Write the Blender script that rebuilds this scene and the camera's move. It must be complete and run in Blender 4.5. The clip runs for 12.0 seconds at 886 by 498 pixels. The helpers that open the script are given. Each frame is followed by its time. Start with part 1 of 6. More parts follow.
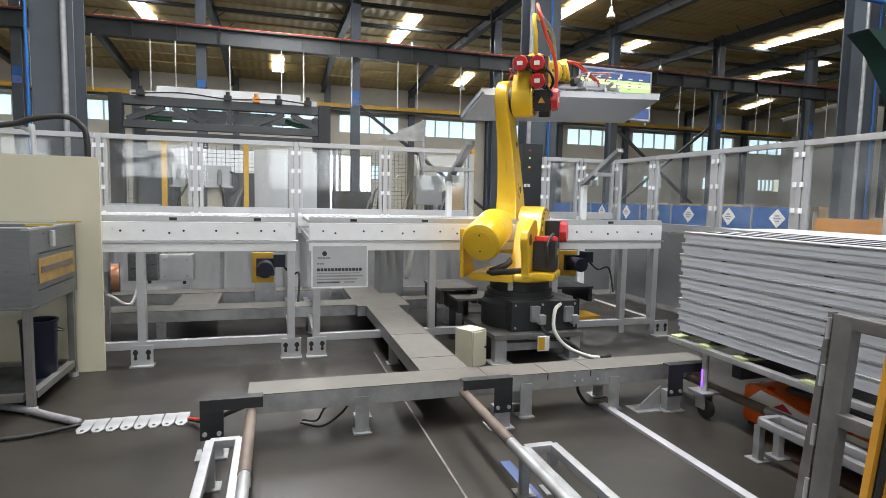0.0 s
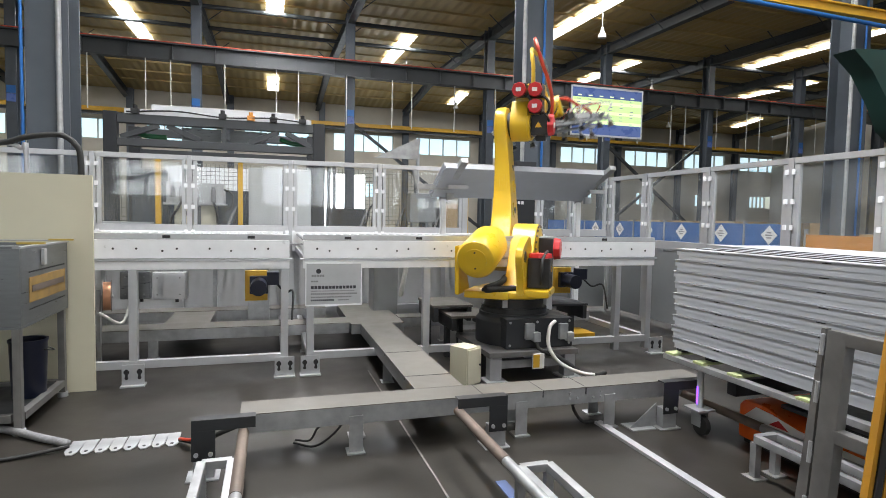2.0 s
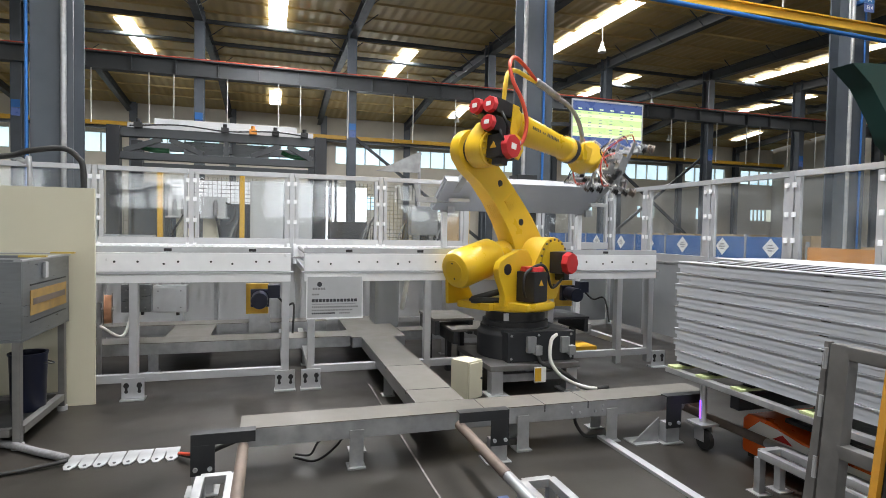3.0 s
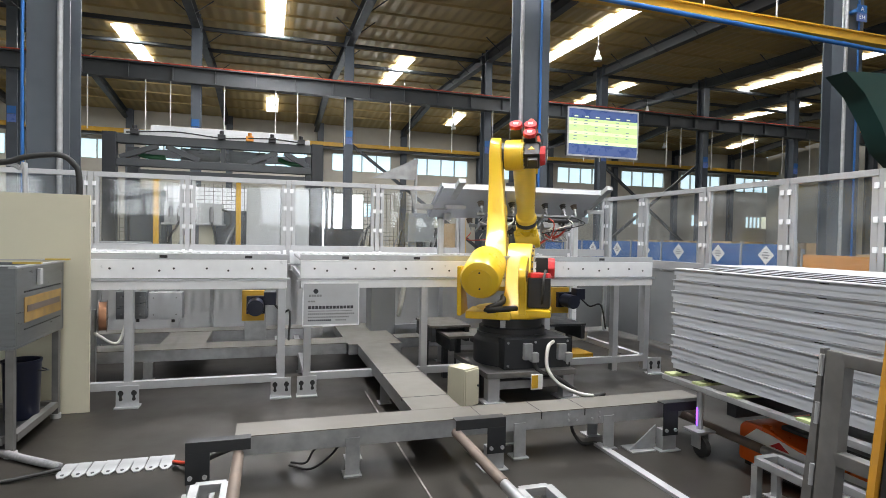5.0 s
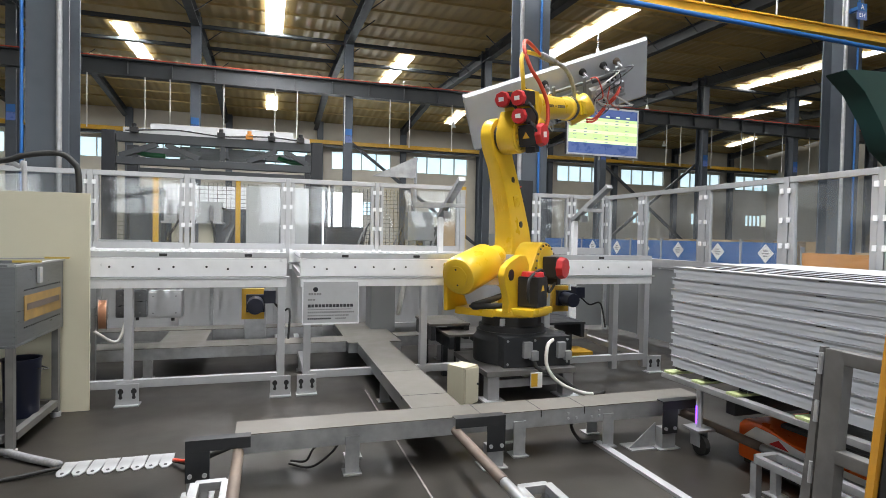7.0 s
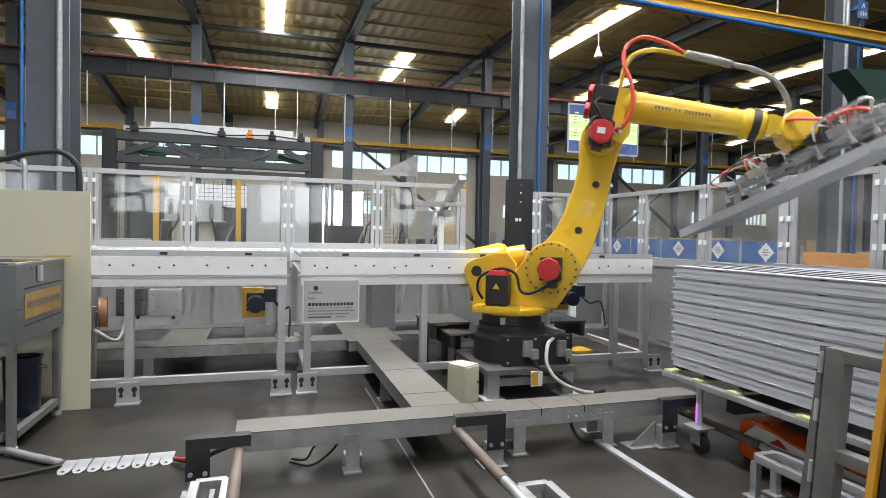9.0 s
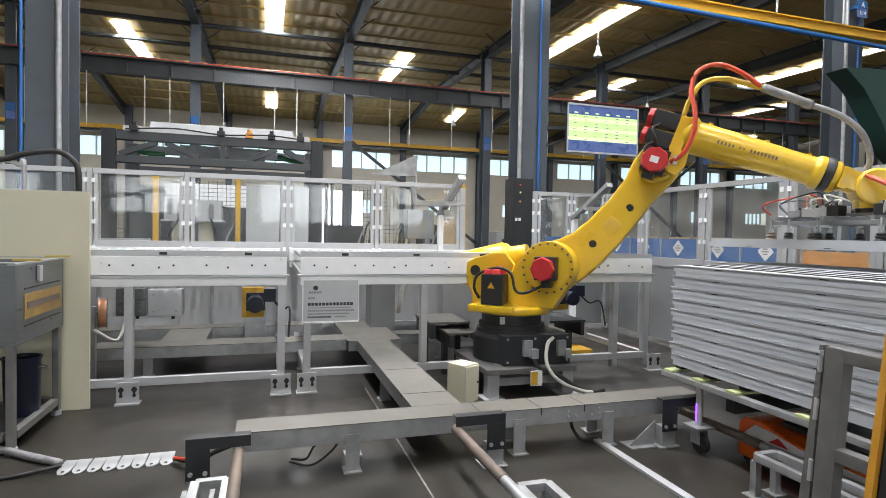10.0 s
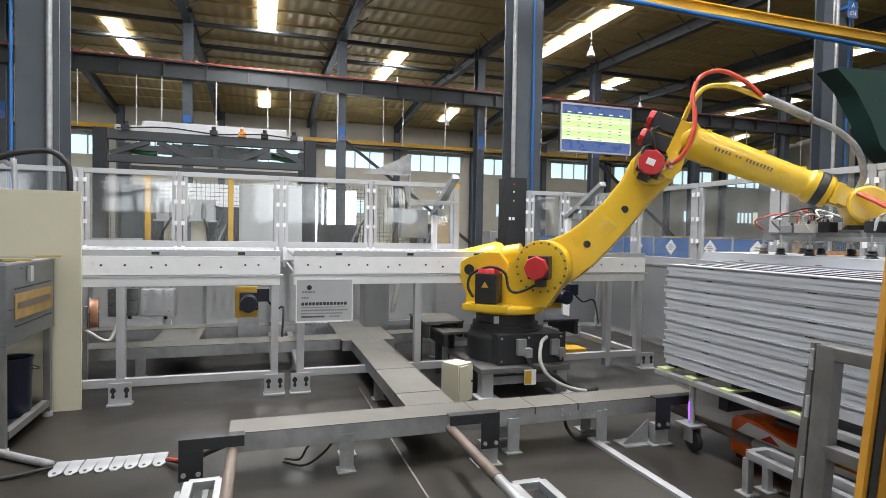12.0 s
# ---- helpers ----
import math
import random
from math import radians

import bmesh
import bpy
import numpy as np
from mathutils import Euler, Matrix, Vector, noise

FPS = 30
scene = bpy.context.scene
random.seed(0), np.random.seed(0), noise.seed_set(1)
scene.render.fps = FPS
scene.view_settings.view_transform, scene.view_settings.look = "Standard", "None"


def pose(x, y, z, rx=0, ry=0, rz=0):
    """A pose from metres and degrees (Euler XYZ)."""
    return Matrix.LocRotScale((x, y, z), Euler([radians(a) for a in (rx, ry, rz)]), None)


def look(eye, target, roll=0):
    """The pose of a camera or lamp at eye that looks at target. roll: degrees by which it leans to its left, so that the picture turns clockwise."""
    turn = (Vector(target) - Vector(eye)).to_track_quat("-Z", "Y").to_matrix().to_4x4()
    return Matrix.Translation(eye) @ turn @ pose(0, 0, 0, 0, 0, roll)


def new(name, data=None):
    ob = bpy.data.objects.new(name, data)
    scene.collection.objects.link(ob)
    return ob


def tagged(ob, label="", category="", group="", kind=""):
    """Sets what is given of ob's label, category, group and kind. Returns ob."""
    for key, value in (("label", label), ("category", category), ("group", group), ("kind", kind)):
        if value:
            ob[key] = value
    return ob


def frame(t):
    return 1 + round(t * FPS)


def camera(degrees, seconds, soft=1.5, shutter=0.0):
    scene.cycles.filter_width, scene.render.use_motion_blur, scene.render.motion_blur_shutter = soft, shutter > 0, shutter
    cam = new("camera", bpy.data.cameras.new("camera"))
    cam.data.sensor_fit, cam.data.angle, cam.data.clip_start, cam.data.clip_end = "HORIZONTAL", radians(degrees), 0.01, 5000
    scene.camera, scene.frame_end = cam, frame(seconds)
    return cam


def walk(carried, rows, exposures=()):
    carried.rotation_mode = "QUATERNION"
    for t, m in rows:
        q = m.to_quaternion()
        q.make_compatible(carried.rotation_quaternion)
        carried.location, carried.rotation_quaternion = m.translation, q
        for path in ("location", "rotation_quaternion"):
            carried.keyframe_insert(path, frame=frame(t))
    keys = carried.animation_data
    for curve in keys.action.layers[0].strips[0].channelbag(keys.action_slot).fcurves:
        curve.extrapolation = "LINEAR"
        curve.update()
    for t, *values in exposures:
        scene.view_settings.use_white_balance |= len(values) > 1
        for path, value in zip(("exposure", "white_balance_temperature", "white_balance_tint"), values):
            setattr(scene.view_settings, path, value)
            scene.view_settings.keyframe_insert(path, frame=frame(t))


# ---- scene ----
EXPO = 0.0
SKYGLOW = 4.5
# First four lie under unseen strips, added to light the tables and robot.
LAMPS = [(0.2, 2.2, 8.2, 1480), (5.5, 1.5, 8.0, 740), (0.2, -8, -1, 430), (6.3, -6, 1, 120), (12.4, 15.5, 25.3, 480), (0.2, 15.5, 25.3, 1250), (6.3, 26.3, 31.8, 1050),
         (-5.9, 26.3, 31.8, 850), (18.7, 26.3, 31.8, 380), (25.0, 15.5, 25.3, 160)]
cam = camera(76.27, 12.0, soft=0.8, shutter=0.5)
EYE = 1.19


def aim(tilt, turn, roll):
    return pose(0, 0, EYE, 90 + tilt, 0, -turn) @ pose(0, 0, 0, 0, 0, roll)


walk(cam, [(t, aim(a, b, c)) for t, a, b, c in [
    (0, -5.004, 16.563, 1.146), (0.5, -4.881, 16.976, 1.153), (1, -4.453, 17.175, 1.18), (1.5, -3.858, 17.187, 1.112),
    (2, -3.233, 17.109, 1.048), (2.5, -2.588, 17.04, 0.979), (3, -1.917, 16.97, 1.035), (3.5, -1.42, 17.04, 1.05),
    (5, -1.213, 17.306, 1.075), (5.5, -1.28, 17.332, 1.109), (6, -1.299, 17.389, 1.09), (6.5, -1.348, 17.351, 1.12),
    (7, -1.378, 17.339, 1.07), (9, -1.517, 17.31, 1.1), (9.5, -1.526, 17.32, 1.09), (10, -1.55, 17.34, 1.04),
    (10.5, -1.554, 17.363, 1.02), (11, -1.573, 17.479, 0.989), (11.5, -1.615, 17.697, 0.987), (12, -1.608, 17.966, 0.963)]],
    exposures=[(0, EXPO), (12, EXPO)])

# ---- world and large lights ----
world = bpy.data.worlds.new("sky")
scene.world = world
world.use_nodes = True
wn = world.node_tree.nodes
sky = wn.new("ShaderNodeTexSky")
sky.sky_type, sky.sun_disc = "NISHITA", False
sky.sun_elevation, sky.sun_rotation = radians(50), radians(200)
wn["Background"].inputs[1].default_value = 0.12
world.node_tree.links.new(sky.outputs[0], wn["Background"].inputs[0])
sun_data = bpy.data.lights.new("sun", "SUN")
sun_data.energy, sun_data.angle, sun_data.color = 2.0, radians(0.5), (1, 0.95, 0.88)
sun = new("sun", sun_data)
sun.matrix_world = look((-8, -14, 30), (0, 0, 0))

ROOF_A, ROOF_S, RIDGE, FAR_S = 9.10, 0.025, 33.0, 0.11


def roof_z(y):
    """Gentle rise to the ridge, steeper fall to the far wall."""
    return ROOF_A + ROOF_S * min(y, RIDGE) - FAR_S * max(0.0, y - RIDGE)


def skylight_lamp(x, y0, y1, w, power):
    d = bpy.data.lights.new("skylight_lamp", "AREA")
    d.shape, d.size, d.size_y, d.energy, d.color = "RECTANGLE", w, y1 - y0, power, (0.97, 0.97, 0.98)
    ob = new("skylight_lamp", d)
    ym = (y0 + y1) / 2
    ob.matrix_world = pose(x, ym, roof_z(ym) - 0.115, math.degrees(math.atan(ROOF_S)), 0, 0)


# ---- materials ----
def mat(name, col, rough=0.5, metal=0.0, var=0.12, scale=8.0, bump=0.0, bscale=60.0, emit=0.0, coat=0.0, stretch=(1, 1, 1), rand=0.0):
    m = bpy.data.materials.new(name)
    m.use_nodes = True
    nt = m.node_tree
    b = nt.nodes["Principled BSDF"]
    b.inputs["Metallic"].default_value = metal
    b.inputs["Coat Weight"].default_value = coat
    tc = nt.nodes.new("ShaderNodeTexCoord")
    mp = nt.nodes.new("ShaderNodeMapping")
    mp.inputs["Scale"].default_value = stretch
    nt.links.new(tc.outputs["Object"], mp.inputs[0])

    def tex(s, det):
        n = nt.nodes.new("ShaderNodeTexNoise")
        n.inputs["Scale"].default_value, n.inputs["Detail"].default_value = s, det
        nt.links.new(mp.outputs[0], n.inputs["Vector"])
        return n

    big, small = tex(scale * 0.15, 3), tex(scale, 5)
    mix = nt.nodes.new("ShaderNodeMath")
    mix.operation = "ADD"
    nt.links.new(big.outputs[0], mix.inputs[0])
    nt.links.new(small.outputs[0], mix.inputs[1])
    ramp = nt.nodes.new("ShaderNodeMapRange")
    ramp.inputs[1].default_value, ramp.inputs[2].default_value = 0.7, 1.3
    ramp.inputs[3].default_value, ramp.inputs[4].default_value = 1 - var, 1 + var
    nt.links.new(mix.outputs[0], ramp.inputs[0])
    sc = nt.nodes.new("ShaderNodeVectorMath")
    sc.operation = "SCALE"
    sc.inputs[0].default_value = col
    last = ramp.outputs[0]
    if rand:
        oi = nt.nodes.new("ShaderNodeObjectInfo")
        rr = nt.nodes.new("ShaderNodeMapRange")
        rr.inputs[3].default_value, rr.inputs[4].default_value = 1 - rand, 1 + rand
        nt.links.new(oi.outputs["Random"], rr.inputs[0])
        mu = nt.nodes.new("ShaderNodeMath")
        mu.operation = "MULTIPLY"
        nt.links.new(last, mu.inputs[0])
        nt.links.new(rr.outputs[0], mu.inputs[1])
        last = mu.outputs[0]
    nt.links.new(last, sc.inputs["Scale"])
    nt.links.new(sc.outputs[0], b.inputs["Base Color"])
    rg = nt.nodes.new("ShaderNodeMapRange")
    rg.inputs[1].default_value, rg.inputs[2].default_value = 0.3, 0.7
    rg.inputs[3].default_value, rg.inputs[4].default_value = max(rough - 0.08, 0.02), min(rough + 0.1, 1)
    nt.links.new(small.outputs[0], rg.inputs[0])
    nt.links.new(rg.outputs[0], b.inputs["Roughness"])
    if bump:
        bt = tex(bscale, 4)
        bn = nt.nodes.new("ShaderNodeBump")
        bn.inputs["Strength"].default_value, bn.inputs["Distance"].default_value = bump, 0.004
        nt.links.new(bt.outputs[0], bn.inputs["Height"])
        nt.links.new(bn.outputs[0], b.inputs["Normal"])
    if emit:
        nt.links.new(sc.outputs[0], b.inputs["Emission Color"])
        b.inputs["Emission Strength"].default_value = emit
    return m


def clear(name, tint, gloss, haze=0.0):
    m = bpy.data.materials.new(name)
    m.use_nodes = True
    nt = m.node_tree
    nt.nodes.remove(nt.nodes["Principled BSDF"])
    out = nt.nodes["Material Output"]
    tr, gl, df = (nt.nodes.new("ShaderNodeBsdf" + k) for k in ("Transparent", "Glossy", "Diffuse"))
    tr.inputs[0].default_value = (*tint, 1)
    gl.inputs[1].default_value = 0.05
    df.inputs[0].default_value = (0.75, 0.78, 0.8, 1)
    tc, nz = nt.nodes.new("ShaderNodeTexCoord"), nt.nodes.new("ShaderNodeTexNoise")
    nz.inputs["Scale"].default_value, nz.inputs["Detail"].default_value = 3.0, 6
    nt.links.new(tc.outputs["Object"], nz.inputs["Vector"])
    mr = nt.nodes.new("ShaderNodeMapRange")
    mr.inputs[1].default_value, mr.inputs[2].default_value = 0.45, 0.75
    mr.inputs[3].default_value, mr.inputs[4].default_value = haze * 0.4, haze * 1.8
    nt.links.new(nz.outputs[0], mr.inputs[0])
    m1, m2 = nt.nodes.new("ShaderNodeMixShader"), nt.nodes.new("ShaderNodeMixShader")
    nt.links.new(mr.outputs[0], m1.inputs[0])
    nt.links.new(tr.outputs[0], m1.inputs[1])
    nt.links.new(df.outputs[0], m1.inputs[2])
    lw = nt.nodes.new("ShaderNodeLayerWeight")
    lw.inputs[0].default_value = 0.5
    pw, ml = nt.nodes.new("ShaderNodeMath"), nt.nodes.new("ShaderNodeMath")
    pw.operation, ml.operation = "POWER", "MULTIPLY_ADD"
    pw.inputs[1].default_value = 4.0
    ml.inputs[1].default_value, ml.inputs[2].default_value = 0.4, gloss
    nt.links.new(lw.outputs["Facing"], pw.inputs[0])
    nt.links.new(pw.outputs[0], ml.inputs[0])
    nt.links.new(ml.outputs[0], m2.inputs[0])
    nt.links.new(m1.outputs[0], m2.inputs[1])
    nt.links.new(gl.outputs[0], m2.inputs[2])
    nt.links.new(m2.outputs[0], out.inputs[0])
    return m


M = dict(
    alu=mat("aluminium", (0.52, 0.53, 0.55), 0.40, 0.6, 0.06, 20),
    white=mat("white_coated_aluminium", (0.90, 0.91, 0.93), 0.35, 0.1, 0.05, 12),
    galv=mat("galvanised_steel", (0.38, 0.39, 0.40), 0.42, 0.55, 0.25, 14, 0.05, 90),
    duct=mat("dusty_duct_cover", (0.145, 0.136, 0.122), 0.5, 0.2, 0.14, 6, 0.05, 80),
    dark=mat("dark_steel", (0.026, 0.028, 0.032), 0.5, 0.2, 0.2, 10),
    col=mat("grey_blue_painted_steel", (0.075, 0.088, 0.105), 0.45, 0.1, 0.15, 3),
    rafter=mat("dark_painted_steel", (0.05, 0.055, 0.06), 0.5, 0.1, 0.15, 3),
    yellow=mat("yellow_robot_paint", (0.70, 0.45, 0.02), 0.33, 0.0, 0.06, 5, 0.04, 120, coat=0.25),
    rail=mat("yellow_crane_paint", (0.62, 0.36, 0.03), 0.45, 0.0, 0.12, 4),
    amber=mat("amber_edge_paint", (0.42, 0.20, 0.01), 0.4, 0.0, 0.1, 6),
    red=mat("red_motor_cap", (0.52, 0.025, 0.03), 0.4, 0.0, 0.1, 20),
    black=mat("black_plastic", (0.02, 0.02, 0.022), 0.42, 0.0, 0.25, 20, 0.05, 150),
    rubber=mat("black_rubber", (0.018, 0.018, 0.018), 0.7, 0.0, 0.3, 30),
    floor=mat("grey_epoxy_concrete_floor", (0.0205, 0.0175, 0.014), 0.42, 0.0, 0.42, 2.6, 0.05, 55),
    cream=mat("cream_laminate", (0.60, 0.57, 0.44), 0.45, 0.0, 0.05, 3),
    sheet=mat("pale_grey_painted_sheet", (0.47, 0.48, 0.49), 0.45, 0.1, 0.12, 3),
    rawsteel=mat("raw_welded_steel", (0.21, 0.205, 0.20), 0.36, 0.6, 0.2, 12, 0.05, 90),
    grey=mat("grey_sheet_metal", (0.24, 0.25, 0.26), 0.42, 0.3, 0.08, 6),
    stain=mat("stainless_sheet", (0.19, 0.20, 0.21), 0.34, 0.7, 0.12, 9, 0.03, 120, stretch=(1, 1, 8)),
    panel=mat("grey_coated_panel", (0.45, 0.475, 0.515), 0.45, 0.1, 0.07, 6, rand=0.06),
    navy=mat("navy_bin_plastic", (0.006, 0.009, 0.026), 0.35, 0.0, 0.2, 10),
    orange=mat("orange_vehicle_paint", (0.85, 0.13, 0.012), 0.3, 0.0, 0.05, 5, coat=0.3),
    blue=mat("blue_hoarding_paint", (0.015, 0.10, 0.32), 0.45, 0.0, 0.12, 3),
    bluepipe=mat("blue_pipe_paint", (0.02, 0.12, 0.36), 0.4, 0.0, 0.1, 6),
    orangewall=mat("orange_hoarding", (0.55, 0.22, 0.03), 0.5, 0.0, 0.15, 4),
    wall=mat("beige_wall_cladding", (0.52, 0.49, 0.42), 0.6, 0.0, 0.08, 1.5),
    roof=mat("tan_corrugated_roof", (0.48, 0.36, 0.15), 0.45, 0.1, 0.12, 1.5),
    pvc=mat("pale_hose", (0.62, 0.62, 0.58), 0.45, 0.0, 0.08, 20),
    redhose=mat("red_hose", (0.55, 0.06, 0.03), 0.4, 0.0, 0.1, 20),
    yelhose=mat("yellow_hose", (0.62, 0.42, 0.03), 0.4, 0.0, 0.1, 20),
    wrap=mat("grey_cable_wrap", (0.22, 0.22, 0.23), 0.5, 0.1, 0.3, 60, 0.4, 120),
    rust=mat("rusty_pipe", (0.15, 0.118, 0.098), 0.55, 0.3, 0.4, 12, 0.1, 60),
    paper=mat("white_print", (0.78, 0.78, 0.77), 0.5, 0.0, 0.02, 10),
    ink=mat("dark_print", (0.05, 0.05, 0.06), 0.6, 0.0, 0.1, 20),
    greyink=mat("grey_print", (0.25, 0.25, 0.26), 0.6, 0.0, 0.1, 20),
    wood=mat("pale_wood", (0.42, 0.29, 0.15), 0.6, 0.0, 0.2, 10),
    green=mat("pale_green_batten", (0.48, 0.56, 0.28), 0.5, 0.0, 0.1, 10),
    dkgreen=mat("dark_green_paint", (0.012, 0.045, 0.04), 0.4, 0.0, 0.1, 5),
    greenhose=mat("green_hose", (0.02, 0.16, 0.06), 0.4, 0.0, 0.1, 10),
    brass=mat("brass_latch", (0.55, 0.40, 0.10), 0.35, 0.8, 0.1, 20),
    copper=mat("copper_wire", (0.55, 0.28, 0.16), 0.4, 0.6, 0.1, 40),
    sky=mat("daylit_skylight_sheet", (0.95, 0.98, 1.0), 0.6, 0.0, 0.03, 3, emit=SKYGLOW),
    win=mat("bright_daylit_glazing", (0.62, 0.82, 0.92), 0.3, 0.0, 0.12, 1.2, emit=1.1),
    led=mat("screen_glow", (0.46, 0.62, 0.26), 0.3, 0.0, 0.02, 10, emit=0.6),
    ledw=mat("screen_white", (0.62, 0.75, 0.42), 0.3, 0.0, 0.02, 10, emit=0.6),
    ledn=mat("screen_navy", (0.05, 0.08, 0.20), 0.3, 0.0, 0.05, 10, emit=0.6),
    daywin=mat("daylit_window_glass", (0.92, 0.97, 1.0), 0.3, 0.0, 0.02, 3, emit=6.0),
    kraft=mat("brown_paper", (0.30, 0.19, 0.06), 0.6, 0.0, 0.35, 14),
    tape=mat("worn_floor_line", (0.20, 0.19, 0.18), 0.6, 0.0, 0.6, 18),
    blt=mat("blue_floor_tape", (0.06, 0.09, 0.20), 0.6, 0.0, 0.3, 20),
    plexi=clear("clear_acrylic", (0.95, 0.965, 0.97), 0.04, 0.05),
    purple=mat("violet_spill_glow", (0.26, 0.07, 0.95), 0.4, 0.0, 0.02, 10, emit=2.5),
)


# ---- mesh tools ----
def bx(bm, x0, x1, y0, y1, z0, z1, m=None):
    r = bmesh.ops.create_cube(bm, size=1)
    t = Matrix.Translation(((x0 + x1) / 2, (y0 + y1) / 2, (z0 + z1) / 2)) @ Matrix.Diagonal((abs(x1 - x0), abs(y1 - y0), abs(z1 - z0), 1))
    bmesh.ops.transform(bm, matrix=(m @ t) if m else t, verts=r["verts"])
    return bm


def bar(bm, p, q, w, h, up=(0, 0, 1)):
    p, q = Vector(p), Vector(q)
    a = (q - p).normalized()
    u = Vector(up)
    if abs(a.dot(u)) > 0.95:
        u = Vector((0, 1, 0))
    s = a.cross(u).normalized()
    u = s.cross(a)
    m = Matrix((s, a, u)).transposed().to_4x4()
    m.translation = (p + q) / 2
    L = (q - p).length
    return bx(bm, -w / 2, w / 2, -L / 2, L / 2, -h / 2, h / 2, m)


def rod(bm, p, q, r, n=14, r2=None):
    p, q = Vector(p), Vector(q)
    a = q - p
    g = bmesh.ops.create_cone(bm, cap_ends=True, segments=n, radius1=r, radius2=r if r2 is None else r2, depth=a.length)
    m = a.to_track_quat("Z", "Y").to_matrix().to_4x4()
    m.translation = (p + q) / 2
    bmesh.ops.transform(bm, matrix=m, verts=g["verts"])
    return bm


def smooth_path(pts, k=6):
    P = [Vector(p) for p in pts]
    P = [2 * P[0] - P[1]] + P + [2 * P[-1] - P[-2]]
    out = []
    for i in range(1, len(P) - 2):
        a, b, c, d = P[i - 1:i + 3]
        for j in range(k):
            t = j / k
            out.append(0.5 * ((2 * b) + (c - a) * t + (2 * a - 5 * b + 4 * c - d) * t * t + (3 * b - a - 3 * c + d) * t ** 3))
    return out + [P[-2]]


def tube(bm, pts, r, n=8, k=6):
    P = smooth_path(pts, k) if k > 1 else [Vector(p) for p in pts]
    rings, ref = [], Vector((0.13, 0.31, 0.94))
    for i, p in enumerate(P):
        a = (P[min(i + 1, len(P) - 1)] - P[max(i - 1, 0)]).normalized()
        s = a.cross(ref).normalized()
        u = s.cross(a)
        rings.append([bm.verts.new(p + r * (math.cos(2 * math.pi * j / n) * s + math.sin(2 * math.pi * j / n) * u)) for j in range(n)])
    for A, B in zip(rings, rings[1:]):
        for j in range(n):
            bm.faces.new((A[j], A[(j + 1) % n], B[(j + 1) % n], B[j]))
    bm.faces.new(rings[0][::-1])
    bm.faces.new(rings[-1])
    return bm


def prism(bm, poly, lo, hi, m=None):
    """A profile in x and z, thick from y = lo to hi."""
    A = [bm.verts.new((x, lo, z)) for x, z in poly]
    B = [bm.verts.new((x, hi, z)) for x, z in poly]
    fs = [bm.faces.new(A), bm.faces.new(B[::-1])]
    n = len(poly)
    for i in range(n):
        fs.append(bm.faces.new((A[i], B[i], B[(i + 1) % n], A[(i + 1) % n])))
    bmesh.ops.recalc_face_normals(bm, faces=fs)
    if m:
        bmesh.ops.transform(bm, matrix=m, verts=A + B)
    return bm


def arc(cx, cz, r, a0, a1, n=10):
    return [(cx + r * math.cos(radians(a0 + (a1 - a0) * i / n)), cz + r * math.sin(radians(a0 + (a1 - a0) * i / n))) for i in range(n + 1)]


def lathe(bm, prof, m=None, n=28):
    """Profile rows (radius, height) turned round z."""
    rings = [[bm.verts.new((r * math.cos(2 * math.pi * j / n), r * math.sin(2 * math.pi * j / n), h)) for j in range(n)] for r, h in prof]
    fs = []
    for A, B in zip(rings, rings[1:]):
        for j in range(n):
            fs.append(bm.faces.new((A[j], A[(j + 1) % n], B[(j + 1) % n], B[j])))
    fs += [bm.faces.new(rings[0][::-1]), bm.faces.new(rings[-1])]
    bmesh.ops.recalc_face_normals(bm, faces=fs)
    if m:
        bmesh.ops.transform(bm, matrix=m, verts=[v for R in rings for v in R])
    return bm


def mesh_of(name, bm, material, bevel=0.0):
    if bevel:
        es = [e for e in bm.edges if len(e.link_faces) == 2 and e.calc_face_angle(0) > 0.6]
        bmesh.ops.bevel(bm, geom=es, offset=bevel, segments=2, profile=0.6, affect="EDGES", clamp_overlap=True)
    for f in bm.faces:
        f.smooth = True
    for e in bm.edges:
        if len(e.link_faces) == 2 and e.calc_face_angle(0) > radians(32):
            e.smooth = False
    me = bpy.data.meshes.new(name)
    bm.to_mesh(me)
    bm.free()
    me.materials.append(M[material])
    return me


BASE = {}


def thing(name, at, label, category, group="", kind=""):
    ob = new(name)
    ob.empty_display_size = 0.1
    ob.location = at
    BASE[ob.name] = Vector(at)
    return tagged(ob, label, category, group, kind)


def crisp(ob, bevel):
    """Flat faces keep their own normals beside the rounded edges."""
    if bevel:
        ob.modifiers.new("weighted_normals", "WEIGHTED_NORMAL").keep_sharp = True
    return ob


def part(name, bm, material, parent, label="", bevel=0.0, local=False):
    """One mesh under a thing or under a part; the bmesh is in world metres, or in the parent's own space."""
    at = BASE.get(parent.name, Vector((0, 0, 0)))
    if not local:
        bmesh.ops.translate(bm, vec=-at, verts=bm.verts)
    ob = crisp(new(name, mesh_of(name, bm, material, bevel)), bevel)
    ob.parent = parent
    BASE[ob.name] = Vector((0, 0, 0)) if local else at
    if label:
        ob["label"] = label
    return ob


def single(name, bm, material, label, category, group="", kind="", bevel=0.0):
    ob = crisp(new(name, mesh_of(name, bm, material, bevel)), bevel)
    BASE[ob.name] = Vector((0, 0, 0))
    return tagged(ob, label, category, group, kind)


def B():
    return bmesh.new()


